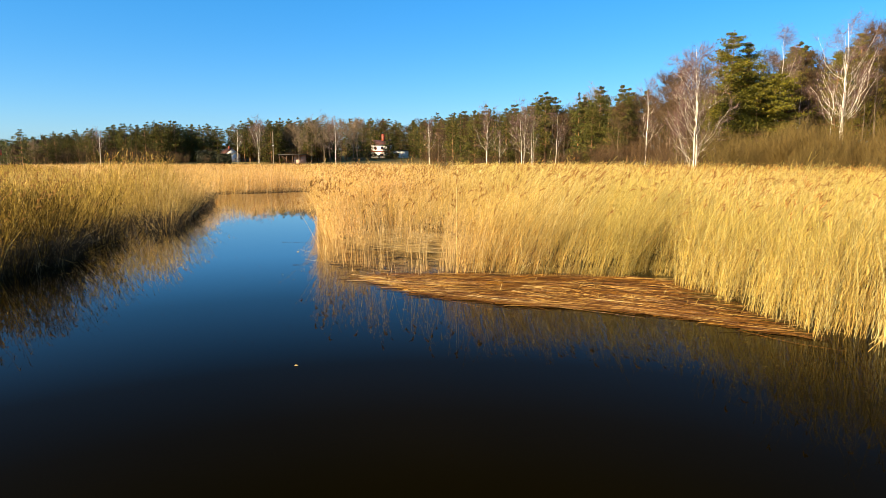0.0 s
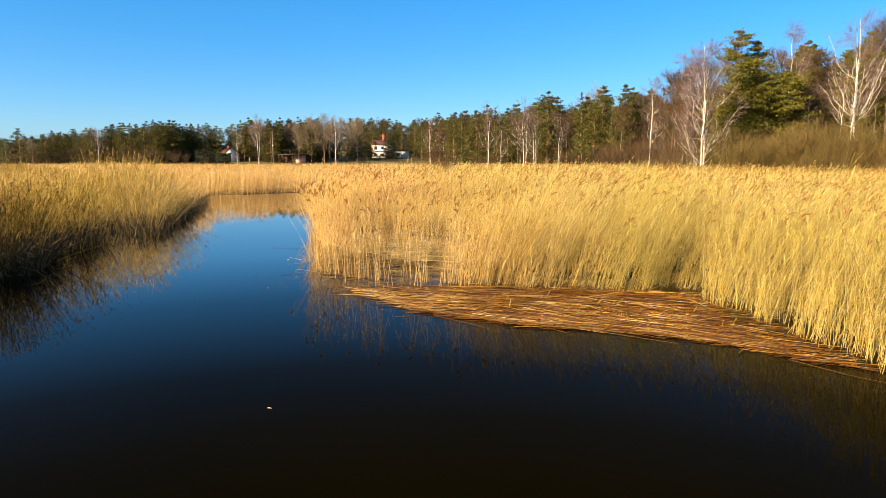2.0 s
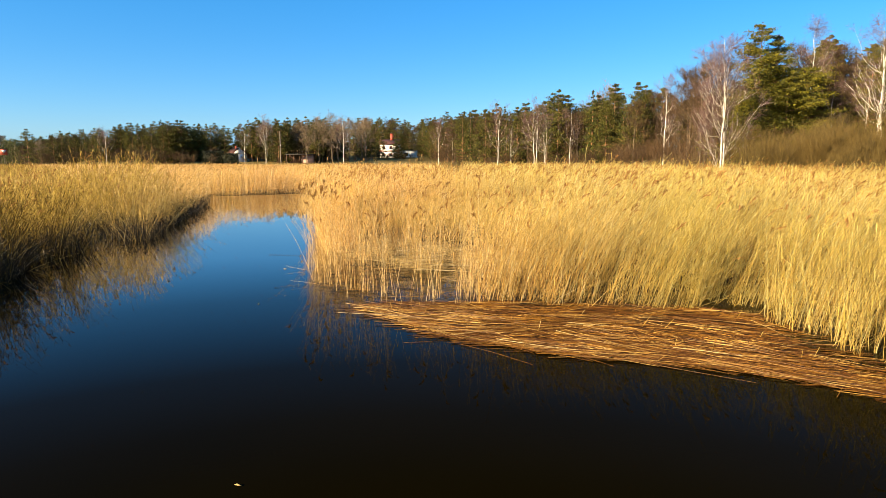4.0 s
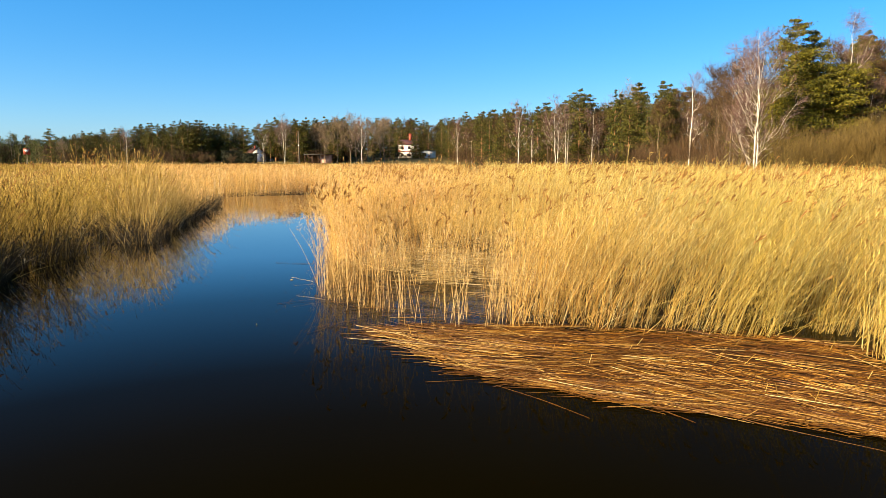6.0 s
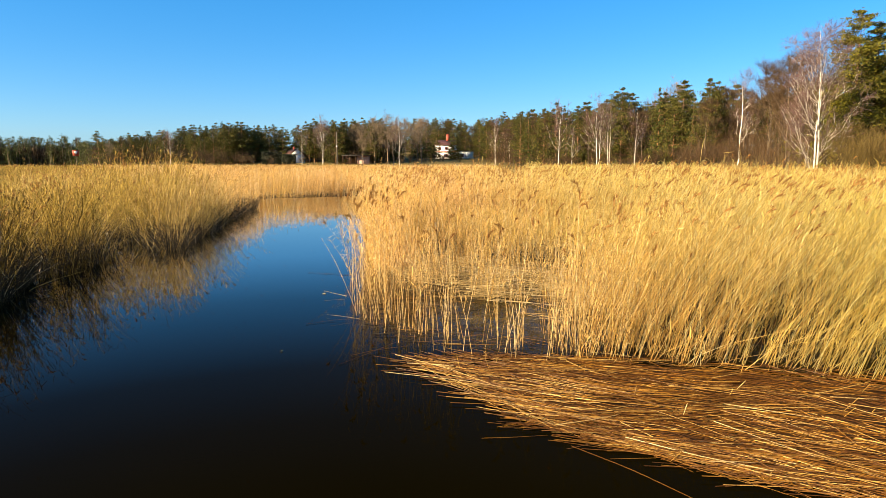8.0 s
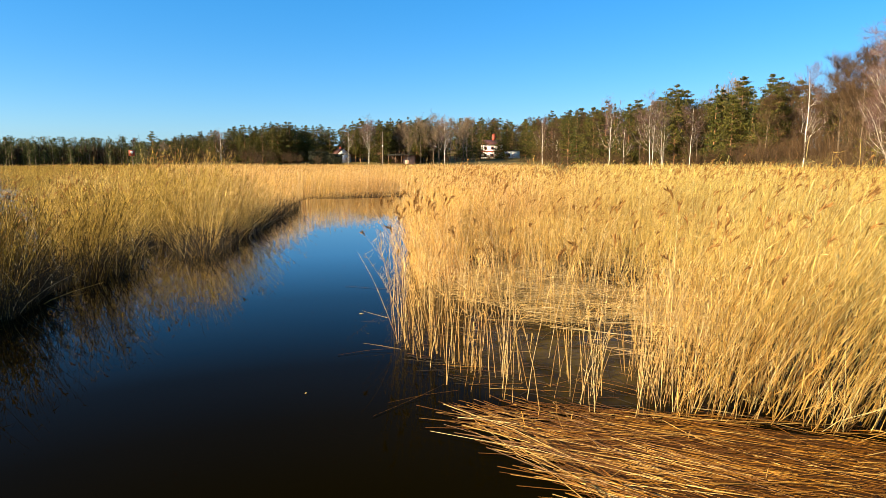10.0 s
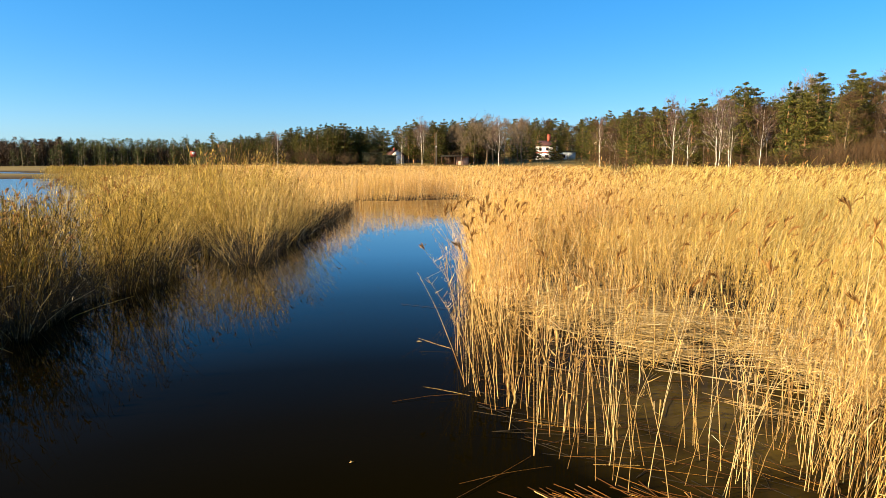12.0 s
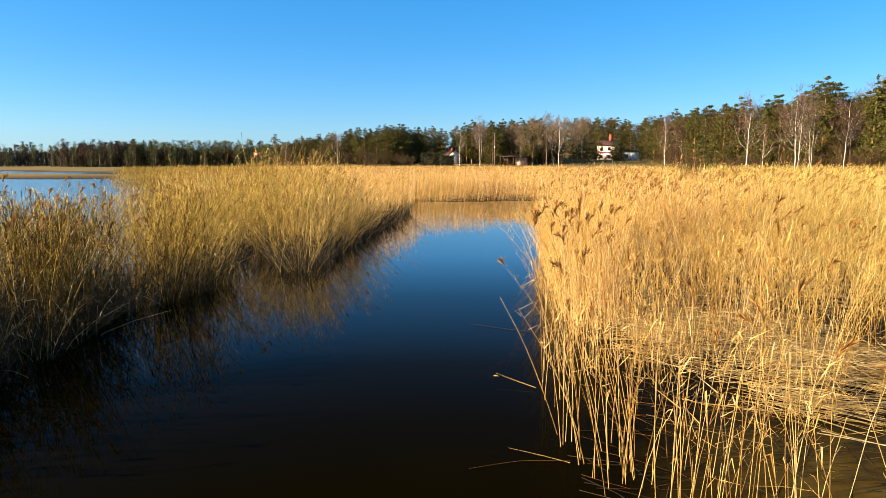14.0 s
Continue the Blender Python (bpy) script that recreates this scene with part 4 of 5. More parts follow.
def shrub(name, label, h, n, mat, boughs=6, twigs=4, thin=1.0):
    top = tagged(new(name), label, "shrub", "shrubs along the shore")
    a = rng.uniform(0, 6.283, n)
    tilt = rng.uniform(0.05, 0.55, n)
    ln = h * rng.uniform(0.6, 1.1, n)
    w = np.stack([np.cos(a) * np.sin(tilt), np.sin(a) * np.sin(tilt), np.cos(tilt)], 1)
    o = np.stack([np.cos(a), np.sin(a), np.zeros(n)], 1) * rng.uniform(0, 0.12, (n, 1)) * h
    s = np.linspace(0, 1, 4)[None, :, None]
    P = o[:, None] + w[:, None] * s * ln[:, None, None] + rng.normal(size=(n, 4, 3)) * 0.03 * h * s
    P[:, 0, 2] = -0.2
    R = np.full((n, 1), 0.014) * np.linspace(1, 0.35, 4)[None]
    B, BR = sprout(P, R, boughs, 0.2, 0.95, (h * 0.35, h * 0.2), 30, 2, 0.3, 0.6)
    T, TR = sprout(B, BR, twigs, 0.2, 1.0, (h * 0.22, h * 0.12), 30, 2, 0.2, 0.7)
    part("crown", mesh_of(name + "_crown", *join([ribbons(P, R, unit(rng.normal(size=(n, 3)))),
         blades(B[:, 0], B[:, 1], np.full(len(B), 0.014 * thin), unit(rng.normal(size=(len(B), 3)))),
         blades(T[:, 0], T[:, 1], np.full(len(T), 0.011 * thin), unit(rng.normal(size=(len(T), 3))))]), mat), top)
    return top


def plant(kind, x, y, h, turn=None):
    """A copy of a tree of a kind at a place, scaled to a height."""
    src, own = kind
    k = h / own
    t = rng.uniform(0, 360) if turn is None else turn
    ob = copy_thing(src, pose(x, y, ground_z(x, y), 0, 0, t))
    ob.scale = (k * rng.uniform(0.92, 1.12),) * 2 + (k,)
    return ob


BIRCH_LABEL = "leafless white-barked birch with reddish fine twigs"
ALDER_LABEL = "leafless brown alder with dense twigs"
PINE_LABEL = "green pine with bare lower trunk"
SPRUCE_LABEL = "dark green spruce with drooping layered branches"
big_birch = (bare_tree("birch", "large many-stemmed leafless white birch at the shore", "birch tree", 14, 0.085, M_BIRCH, M_TWIG, 28, 9, 24, 2, 0.12, 0.26, 50, 0.5, 0.009, 0.06, 0.74, -0.1, 0.30), 14)
wide_birch = (bare_tree("birch", "tall spreading leafless birch with heavy white limbs", "birch tree", 15, 0.11, M_BIRCH, M_TWIG, 17, 10, 26, 2, 0.22, 0.30, 54, 0.6, 0.008, 0.065, 0.62, -0.35, 0.34), 15)
lean_birch = (bare_tree("birch", "slender leafless birch with hanging mauve twigs", "birch tree", 15, 0.10, M_BIRCH, M_TWIG, 22, 9, 26, 1, 0.40, 0.20, 50, 0.5, 0.008, 0.075, 0.45, -0.6, 0.30), 15)
crooked_birch = (bare_tree("birch", "sparse leafless birch with crooked pale limbs", "birch tree", 13, 0.095, M_BIRCH, M_TWIG, 19, 8, 14, 1, 0.22, 0.24, 56, 0.5, 0.010, 0.07, 0.6, 0.0, 0.32), 13)
birches = [(bare_tree("birch", BIRCH_LABEL, "birch tree", 13, 0.085, M_BIRCH, M_TWIG, 18, 6, 12, 1, 0.28, 0.24, 56, 0.6, 0.011, 0.09, 0.5), 13),
           (bare_tree("birch", BIRCH_LABEL, "birch tree", 14, 0.08, M_BIRCH, M_TWIG, 13, 7, 13, 2, 0.30, 0.24, 52, 0.7, 0.011, 0.09, 0.55), 14),
           (bare_tree("birch", BIRCH_LABEL, "birch tree", 13, 0.075, M_BIRCH, M_TWIG, 13, 6, 11, 1, 0.36, 0.20, 56, 0.5, 0.011, 0.09, 0.5), 13)]
grey_trees = [(bare_tree("aspen", "leafless grey-tan tree with a broad fine crown", "bare tree", 13, 0.16, M_GREYBARK, M_DRYTWIG, 16, 8, 14, 1, 0.28, 0.36, 58, 0.6, 0.020, 0.09, 0.9), 13),
              (bare_tree("aspen", "leafless grey-tan tree with several stems", "bare tree", 13, 0.13, M_GREYBARK, M_DRYTWIG, 12, 8, 13, 2, 0.30, 0.30, 52, 0.6, 0.020, 0.10, 0.9), 13)]
alders = [(bare_tree("alder", ALDER_LABEL, "alder tree", 12, 0.12, M_GREYBARK, M_ALDER, 18, 6, 13, 1, 0.12, 0.30, 48, 0.6, 0.018, 0.11), 12),
          (bare_tree("alder", ALDER_LABEL, "alder tree", 11, 0.10, M_GREYBARK, M_ALDER, 12, 6, 13, 2, 0.10, 0.30, 44, 0.6, 0.018, 0.12), 11)]
thick_alder = (bare_tree("alder", "tall leafless alder with very dense brown twigs", "alder tree", 12, 0.11, M_GREYBARK, M_ALDER, 22, 7, 17, 1, 0.08, 0.28, 48, 0.6, 0.015, 0.10), 12)
big_pine = (conifer("pine", "tall dense olive-green pine branched to the ground", 17, M_BIGPINE, True, 22, 8, 0.04, 0.25, 5, 28, 0.22, 0.16, (1.0, 1.0, 0.72, 0.36, 0.08)), 17)
broad_pine = (conifer("pine", "broad low olive-green pine with layered boughs", 11, M_BIGPINE, True, 13, 9, 0.03, 0.34, 6, 30, 0.22, 0.10, (1.0, 1.0, 0.85, 0.6, 0.2)), 11)
pines = [(conifer("pine", PINE_LABEL, 16, M_NEEDLE, True, 14, 7, 0.08, 0.25), 16),
         (conifer("pine", PINE_LABEL, 15, M_NEEDLE, True, 13, 7, 0.03, 0.27, shape=(0.9, 1.0, 0.75, 0.4, 0.1)), 15),
         (conifer("pine", PINE_LABEL, 17, M_NEEDLE, True, 12, 7, 0.24, 0.25, shape=(0.5, 0.9, 0.95, 0.48, 0.06)), 17),
         (conifer("pine", PINE_LABEL, 16, M_NEEDLE, True, 12, 7, 0.12, 0.28, shape=(0.6, 0.95, 0.85, 0.42, 0.05)), 16)]
back_pine = (conifer("pine", "green pine deep in the wood", 16, M_NEEDLE, True, 11, 6, 0.2, 0.26, 2, 20, 0.45), 16)
close_pines = [(conifer("pine", PINE_LABEL, 16, M_NEEDLE, True, 16, 8, 0.06, 0.26, 4, 26, 0.29, 0.25), 16),
               (conifer("pine", PINE_LABEL, 16, M_NEEDLE, True, 14, 8, 0.16, 0.26, 4, 26, 0.29, 0.25, (0.5, 0.9, 0.85, 0.40, 0.05)), 16)]
spruces = [(conifer("spruce", SPRUCE_LABEL, 17, M_SPRUCE, False, 20, 6, 0.04, 0.16, 3, 10, 0.45), 17),
           (conifer("spruce", SPRUCE_LABEL, 15, M_SPRUCE, False, 18, 6, 0.06, 0.14, 3, 10, 0.45), 15)]
shore_shrub = (shrub("willow_shrub", "bare olive-brown willow shrub with a haze of fine twigs", 3.2, 34, M_SHRUB, 9, 9, 0.62), 3.2)
shrubs = [(shrub("willow_shrub", "bare olive-brown willow shrub behind the reeds", 3.2, 30, M_SHRUB), 3.2),
          (shrub("willow_shrub", "bare brown bush at the wood's edge", 3.0, 20, M_ALDER), 3.0)]
sources = [shore_shrub, thick_alder, big_birch, wide_birch, lean_birch, crooked_birch, broad_pine, *grey_trees, *birches, *alders, big_pine, back_pine, *pines, *close_pines, *spruces, *shrubs]

# trees that stand out singly: x, y, height
plant(big_birch, 29.0, 60.4, 15.0, 20)
plant(lean_birch, 44.0, 71.0, 15.8, 90)
plant(wide_birch, 44.5, 61.0, 14.1, 200)
plant(birches[2], 44.6, 68.0, 8.6)
plant(birches[2], 47.2, 66.5, 8.0)
plant(crooked_birch, 41.2, 104.6, 15.0, 70)
plant(birches[0], 15.4, 117.0, 13.6)
plant(birches[1], 22.3, 118.0, 14.6)
plant(birches[1], 24.5, 119.0, 12.8)
plant(birches[2], 29.6, 121.0, 13.5)
plant(birches[2], 18.5, 122.0, 9.5)
plant(birches[0], -21.6, 191.0, 15.5)
plant(birches[2], -53.6, 200.0, 14.0)
plant(birches[0], -94.0, 196.0, 12.0)
plant(birches[1], -48.5, 206.0, 16.0)
plant(birches[0], 7.0, 196.0, 15.0)
for x, y, h in ((-34.0, 198.0, 12.5), (-31.5, 206.0, 14.5), (-27.0, 206.0, 15.5), (-25.0, 203.0, 14.5), (-16.5, 208.0, 15.0), (-22.5, 214.0, 15.0), (-19.0, 222.0, 15.0)):
    plant(grey_trees[rng.integers(2)], x, y, h)
plant(big_pine, 36.6, 68.5, 15.9, 30)
plant(big_pine, 39.0, 69.5, 14.3, 130)
plant(broad_pine, 35.4, 66.5, 8.6, 40)
plant(broad_pine, 38.4, 66.0, 9.4, 200)
plant(broad_pine, 41.2, 67.5, 10.0, 300)
plant(big_pine, 41.0, 74.0, 13.0, 250)
plant(close_pines[0], 43.0, 77.0, 12.5, 80)
plant(big_pine, 54.0, 72.0, 13.0, 10)
plant(big_pine, 58.5, 69.0, 13.5, 60)
plant(close_pines[1], 51.0, 79.0, 13.5, 60)
for x, y, h in ((50, 70, 11), (56, 66, 12), (61, 61, 13), (65, 57, 13.5), (48.5, 76, 13)):
    plant(big_pine, x, y, h)
for x, y, h in ((33, 73, 12.5), (36, 79, 14), (43, 82, 14.5), (47, 78, 13), (49, 64, 8), (31.5, 68, 9), (44.5, 74, 10), (47, 70, 9.5), (38, 88, 14), (63, 56, 14), (66, 64, 14), (55, 60, 10), (60, 70, 15),
                (44, 90, 14), (42, 96, 13), (45, 112, 12), (41, 118, 12), (52, 66, 13), (56, 73, 14), (50, 75, 12), (61, 66, 13), (54, 61, 9)):
    plant(thick_alder, x, y, h)
plant(pines[1], -122.0, 204.0, 12.0)
for x, y, h in ((-6.6, 236, 11), (2.6, 234, 14), (-64.5, 216, 12), (-55, 214, 12), (-33, 208, 13), (-44.5, 207, 14)):
    plant(pines[rng.integers(4)], x, y, h)

# the wood's edge: x, y, height of the tops above the water
WOOD = [(-128, 216, 11.5), (-96, 212, 15), (-80, 206, 15.5), (-64, 222, 15), (-44, 212, 17.5), (-30, 212, 17), (-18, 240, 17.5), (4, 232, 18.5), (12, 200, 18),
        (22, 172, 17.5), (38, 146, 19.5), (46, 126, 17.5), (50, 104, 16.5), (50, 88, 17), (58, 76, 20), (70, 62, 21), (84, 44, 21)]


def in_garden(x, y):
    """The open plots before the two houses and the sheds."""
    return (-26 < x < 6 and y < 252) or (-72 < x < -52 and y < 214) or (-46 < x < -27 and y < 204)


for row, (back, step) in enumerate(((0, 2.6), (4, 2.6), (9, 3.0), (17, 3.4), (28, 4.2))):
    for (x1, y1, h1), (x2, y2, h2) in zip(WOOD, WOOD[1:]):
        n = max(1, round(math.hypot(x2 - x1, y2 - y1) / step))
        side = Vector((y1 - y2, x2 - x1)).normalized()
        for k in range(n):
            f = (k + rng.uniform(0.1, 0.9)) / n
            off = back + rng.uniform(-2.5, 3.0)
            x, y = x1 + (x2 - x1) * f + side.x * off, y1 + (y2 - y1) * f + side.y * off
            if in_garden(x, y):
                continue
            h = (h1 + (h2 - h1) * f) * rng.uniform(0.82, 1.05) - ground_z(x, y)
            pick = rng.random() * (0.6 if -32 < x < -12 else 1)
            brown = 0.5 if 30 < x < 90 and y < 135 else 0.34 if x > 8 else 0.16
            if pick < brown:
                plant(alders[rng.integers(2)], x, y, h * rng.uniform(0.75, 1.0))
            elif pick < brown + 0.012:
                plant(birches[rng.integers(3)], x, y, h * 0.95)
            elif pick < brown + 0.07:
                plant(grey_trees[rng.integers(2)], x, y, h * rng.uniform(0.8, 1.0))
            elif pick < 0.90:
                plant(close_pines[rng.integers(2)] if x > 25 and row < 2 else pines[rng.integers(4)] if row < 3 else back_pine, x, y, h)
            else:
                plant(spruces[rng.integers(2)], x, y, h)

for k in range(34):
    x, y = rng.uniform(-32, 24), rng.uniform(276, 300)
    plant((pines + spruces + alders)[rng.integers(8)], x, y, rng.uniform(12, 16))
    plant(shrubs[1], rng.uniform(-30, 22), rng.uniform(262, 275), rng.uniform(4, 7))

# bushes in front of the wood and the willow belt by the shore
for x, y, wide, deep, n, h in ((33, 70, 5, 12, 14, 3.6), (38, 104, 8, 16, 16, 4.2), (24, 126, 16, 5, 14, 3.6), (-75, 200, 14, 4, 10, 4.0), (-40, 205, 22, 4, 9, 2.6)):
    for k in range(n):
        px, py = x + rng.uniform(-wide, wide), y + rng.uniform(-deep, deep)
        plant(shrubs[0 if y < 60 else 1], px, py, h * rng.uniform(0.7, 1.15))

for k in range(96):
    f = rng.random()
    plant(shore_shrub, 31 + 8 * f + rng.uniform(-2.0, 8), 58 - 22 * f + rng.uniform(-2, 3), rng.choice([2.4, 3.0, 3.6, 4.4]))
for back, step, tall in ((-3, 3.0, 4.5), (8, 7.0, 6.5)):
    for (x1, y1, _), (x2, y2, _) in zip(WOOD, WOOD[1:]):
        n = round(math.hypot(x2 - x1, y2 - y1) / step)
        side = Vector((y1 - y2, x2 - x1)).normalized()
        for k in range(n):
            f, off = (k + rng.random()) / n, back + rng.uniform(-2.5, 2.5)
            x, y = x1 + (x2 - x1) * f + side.x * off, y1 + (y2 - y1) * f + side.y * off
            if not in_garden(x, y):
                plant(shrubs[1], x, y, tall * rng.uniform(0.65, 1.2))

for k in range(44):
    plant(shrubs[k % 2], rng.uniform(-27, 9), rng.uniform(205, 236), rng.uniform(1.0, 2.0))
for x, y, h in ((5.0, 226, 13), (-19, 226, 12.5), (-16.5, 232, 13)):
    plant(pines[1], x, y, h)
plant(pines[1], -7.8, 240.0, 7.0)
plant(pines[0], -13.2, 238.0, 10.5)
plant(pines[1], -5.6, 236.0, 7.5)
for k in range(16):
    plant((pines[1], pines[0], back_pine, alders[0])[k % 4], -24 + 2.1 * k + rng.uniform(-0.8, 0.8), 257 + rng.uniform(0, 6), rng.uniform(12.5, 16))

for src, _ in sources:
    for o in (*src.children_recursive, src):
        bpy.data.objects.remove(o)


def underwood():
    """Bare saplings and brush that close the wood's edge below the crowns."""
    chunks = []
    for (x1, y1, h1), (x2, y2, h2) in zip(WOOD, WOOD[1:]):
        ln = math.hypot(x2 - x1, y2 - y1)
        n = int(ln * 330)
        f, off = rng.random(n), rng.uniform(0, 30, n)
        side = np.array([y1 - y2, x2 - x1]) / ln
        q = np.stack([x1 + (x2 - x1) * f, y1 + (y2 - y1) * f], 1) + side * off[:, None]
        q = q[[not in_garden(*p) for p in q]]
        z = height(q) + rng.uniform(0, 1, len(q)) ** 1.15 * 10.5 * (0.7 + 0.5 * wobble(q, 5.0, 71))
        a = np.concatenate([q, z[:, None]], 1)
        w = unit(rng.normal(size=(len(q), 3)) * (0.5, 0.5, 0.35) + np.array([0, 0, 0.8]))
        chunks.append(blades(a, a + w * rng.uniform(0.7, 2.2, (len(q), 1)), rng.uniform(0.02, 0.05, len(q)), unit(rng.normal(size=(len(q), 3)))))
    tagged(new("underwood", mesh_of("underwood", *join(chunks), M_ALDER)), "bare brown saplings and brush under the trees", "undergrowth", kind="stuff")


underwood()


def far_woods():
    """The woods across the bay."""
    trunks, crowns, twigs = [], [], []
    for (x1, y1), (x2, y2), n, h in (((-322, 296), (-205, 330), 300, 15.5), ((-560, 250), (-330, 400), 360, 17), ((-205, 330), (-120, 250), 160, 13)):
        f = rng.random(n)
        q = np.stack([x1 + (x2 - x1) * f, y1 + (y2 - y1) * f], 1) + rng.normal(0, 7, (n, 2))
        t = h * rng.uniform(0.55, 1.08, n)
        s = np.linspace(0, 1, 3)[None, :, None]
        P = np.concatenate([q, np.full((n, 1), 0.2)], 1)[:, None] + np.array([0, 0, 1.0]) * s * t[:, None, None]
        trunks.append(tubes(P, np.array([[0.22, 0.15, 0.05]]) * np.ones((n, 1)), 3))
        green = wobble(q, 14.0, 91) + rng.normal(0, 0.25, n) > 0.0
        for grp, out, size, cnt in ((green, crowns, 0.95, 74), (~green, twigs, 1.1, 74)):
            k = np.where(grp)[0]
            z = rng.uniform(0.05, 1.0, (len(k), cnt)) ** 0.8
            w = (1 - z) * 0.2 + 0.04
            a = rng.uniform(0, 6.283, z.shape)
            rad = t[k, None] * w * rng.uniform(0.3, 1.0, z.shape)
            o = np.stack([q[k, 0, None] + np.cos(a) * rad, q[k, 1, None] + np.sin(a) * rad, 0.2 + z * t[k, None] * 0.97], -1).reshape(-1, 3)
            out.append(tufts(o, size, 4, 0.5) if out is crowns else tufts(o, size, 5, 1.6))
        m = n * 55
        f = rng.random(m)
        q = np.stack([x1 + (x2 - x1) * f, y1 + (y2 - y1) * f], 1) + rng.normal(0, 4, (m, 2))
        a = np.concatenate([q, rng.uniform(0, h * 0.55, (m, 1)) ** 1.0], 1)
        w = unit(rng.normal(size=(m, 3)) * 0.3 + np.array([0, 0, 1.0]))
        twigs.append(blades(a, a + w * rng.uniform(2, 5, (m, 1)), rng.uniform(0.1, 0.25, m), unit(rng.normal(size=(m, 3)))))
    top = tagged(new("far_woods"), "dark mixed woods across the bay", "woods", kind="stuff")
    part("trunk", mesh_of("far_trunk", *join(trunks), M_GREYBARK), top)
    part("crown", mesh_of("far_crown", *join(crowns), M_SPRUCE), top, "dark green crowns")
    part("twigs", mesh_of("far_twigs", *join(twigs), M_ALDER), top, "bare brown crowns")


far_woods()


# ---------------------------------------------------------------- houses and small things of the far shore
def box(x0, y0, z0, x1, y1, z1):
    v = np.array([(x, y, z) for z in (z0, z1) for y in (y0, y1) for x in (x0, x1)], float)
    return v, [np.array([(0, 1, 3, 2), (4, 6, 7, 5), (0, 4, 5, 1), (2, 3, 7, 6), (0, 2, 6, 4), (1, 5, 7, 3)])]


def gable(x0, y0, x1, y1, z, rise, over=0.4, thick=0.18):
    """A pitched roof with its ridge along x, as two thick slopes."""
    ym = (y0 + y1) / 2
    out = []
    for ye in (y0 - over, y1 + over):
        v = []
        for dz in (0, thick):
            v += [(x0 - over, ye, z - over * rise / (ym - y0) + dz), (x1 + over, ye, z - over * rise / (ym - y0) + dz), (x1 + over, ym, z + rise + dz), (x0 - over, ym, z + rise + dz)]
        out.append((np.array(v, float), [np.array([(0, 3, 2, 1), (4, 5, 6, 7), (0, 1, 5, 4), (1, 2, 6, 5), (2, 3, 7, 6), (3, 0, 4, 7)])]))
    return join(out)


def gable_wall(x, y0, y1, z, rise, thick=0.2):
    ym = (y0 + y1) / 2
    v = np.array([(xx, yy, zz) for xx in (x, x + thick) for yy, zz in ((y0, z), (y1, z), (ym, z + rise))], float)
    return v, [np.array([(0, 2, 1), (3, 4, 5)]), np.array([(0, 1, 4, 3), (1, 2, 5, 4), (2, 0, 3, 5)])]


def place(top, x, y, turn=0.0):
    top.matrix_world = pose(x, y, ground_z(x, y), 0, 0, turn)


def window(parent, x, y, z, w, h):
    f = part("window", mesh_of("window", *join([box(x - w / 2, y - 0.10, z, x + w / 2, y + 0.02, z + 0.10), box(x - w / 2, y - 0.10, z + h - 0.10, x + w / 2, y + 0.02, z + h),
             box(x - w / 2, y - 0.10, z + 0.1, x - w / 2 + 0.1, y + 0.02, z + h - 0.1), box(x + w / 2 - 0.1, y - 0.10, z + 0.1, x + w / 2, y + 0.02, z + h - 0.1)]), M_RED), parent, "window in a red frame")
    part("pane", mesh_of("pane", *box(x - w / 2 + 0.1, y - 0.05, z + 0.1, x + w / 2 - 0.1, y - 0.02, z + h - 0.1), M_PANE), f, "dark glass")


def villa():
    top = tagged(new("house"), "white two-storey house with a red roof among pines", "house")
    part("wall", mesh_of("wall", *join([box(-5, 0, -1, 3, 8, 5.4), gable_wall(-5.0, 0, 8, 5.4, 1.7), gable_wall(2.8, 0, 8, 5.4, 1.7)]), M_WHITE), top)
    part("roof", mesh_of("roof", *gable(-5, 0, 3, 8, 5.4, 1.7), M_ROOF), top, "red tiled pitched roof")
    part("chimney", mesh_of("chimney", *join([box(-1.0, 3.3, 6.0, 0.2, 4.4, 9.3), box(-1.1, 3.2, 9.3, 0.3, 4.5, 9.5)]), M_RED), top, "red brick chimney")
    part("band", mesh_of("band", *box(-5.1, -0.12, 2.6, 3.1, 0, 3.0), M_RED), top, "red board band between the storeys")
    part("annex", mesh_of("annex", *box(3.0, 1.0, -1, 9.5, 6.5, 3.0), M_WHITE), top, "low white wing")
    part("annex_roof", mesh_of("annex_roof", *box(3.0, 0.6, 3.0, 9.9, 6.9, 3.25), M_DARKROOF), top, "flat dark roof")
    for x, z, w in ((-3.6, 0.8, 1.1), (-1.0, 0.8, 1.4), (1.6, 0.8, 1.0), (-3.4, 3.5, 1.0), (-0.8, 3.5, 1.0), (1.6, 3.5, 1.0)):
        window(top, x, 0.0, z, w, 1.15)
    window(top, 5.0, 1.0, 0.8, 1.6, 1.3)
    place(top, -9.0, 243.0)


def cottage():
    top = tagged(new("house"), "small white cottage with a red roof behind a hedge", "house")
    part("wall", mesh_of("wall", *join([box(-2.6, 0, -1, 3.4, 6, 3.0), gable_wall(-2.6, 0, 6, 3.0, 2.3), gable_wall(3.2, 0, 6, 3.0, 2.3)]), M_WHITE), top)
    part("roof", mesh_of("roof", *gable(-2.6, 0, 3.4, 6, 3.0, 2.3), M_ROOF), top, "red tiled pitched roof")
    part("chimney", mesh_of("chimney", *box(0.6, 2.6, 4.6, 1.2, 3.2, 6.2), M_RED), top, "red brick chimney")
    window(top, 1.6, 0.0, 0.9, 1.2, 1.3)
    window(top, -1.0, 0.0, 0.9, 1.2, 1.3)
    place(top, -62.5, 213.0, -50)
    top.scale = (0.85,) * 3


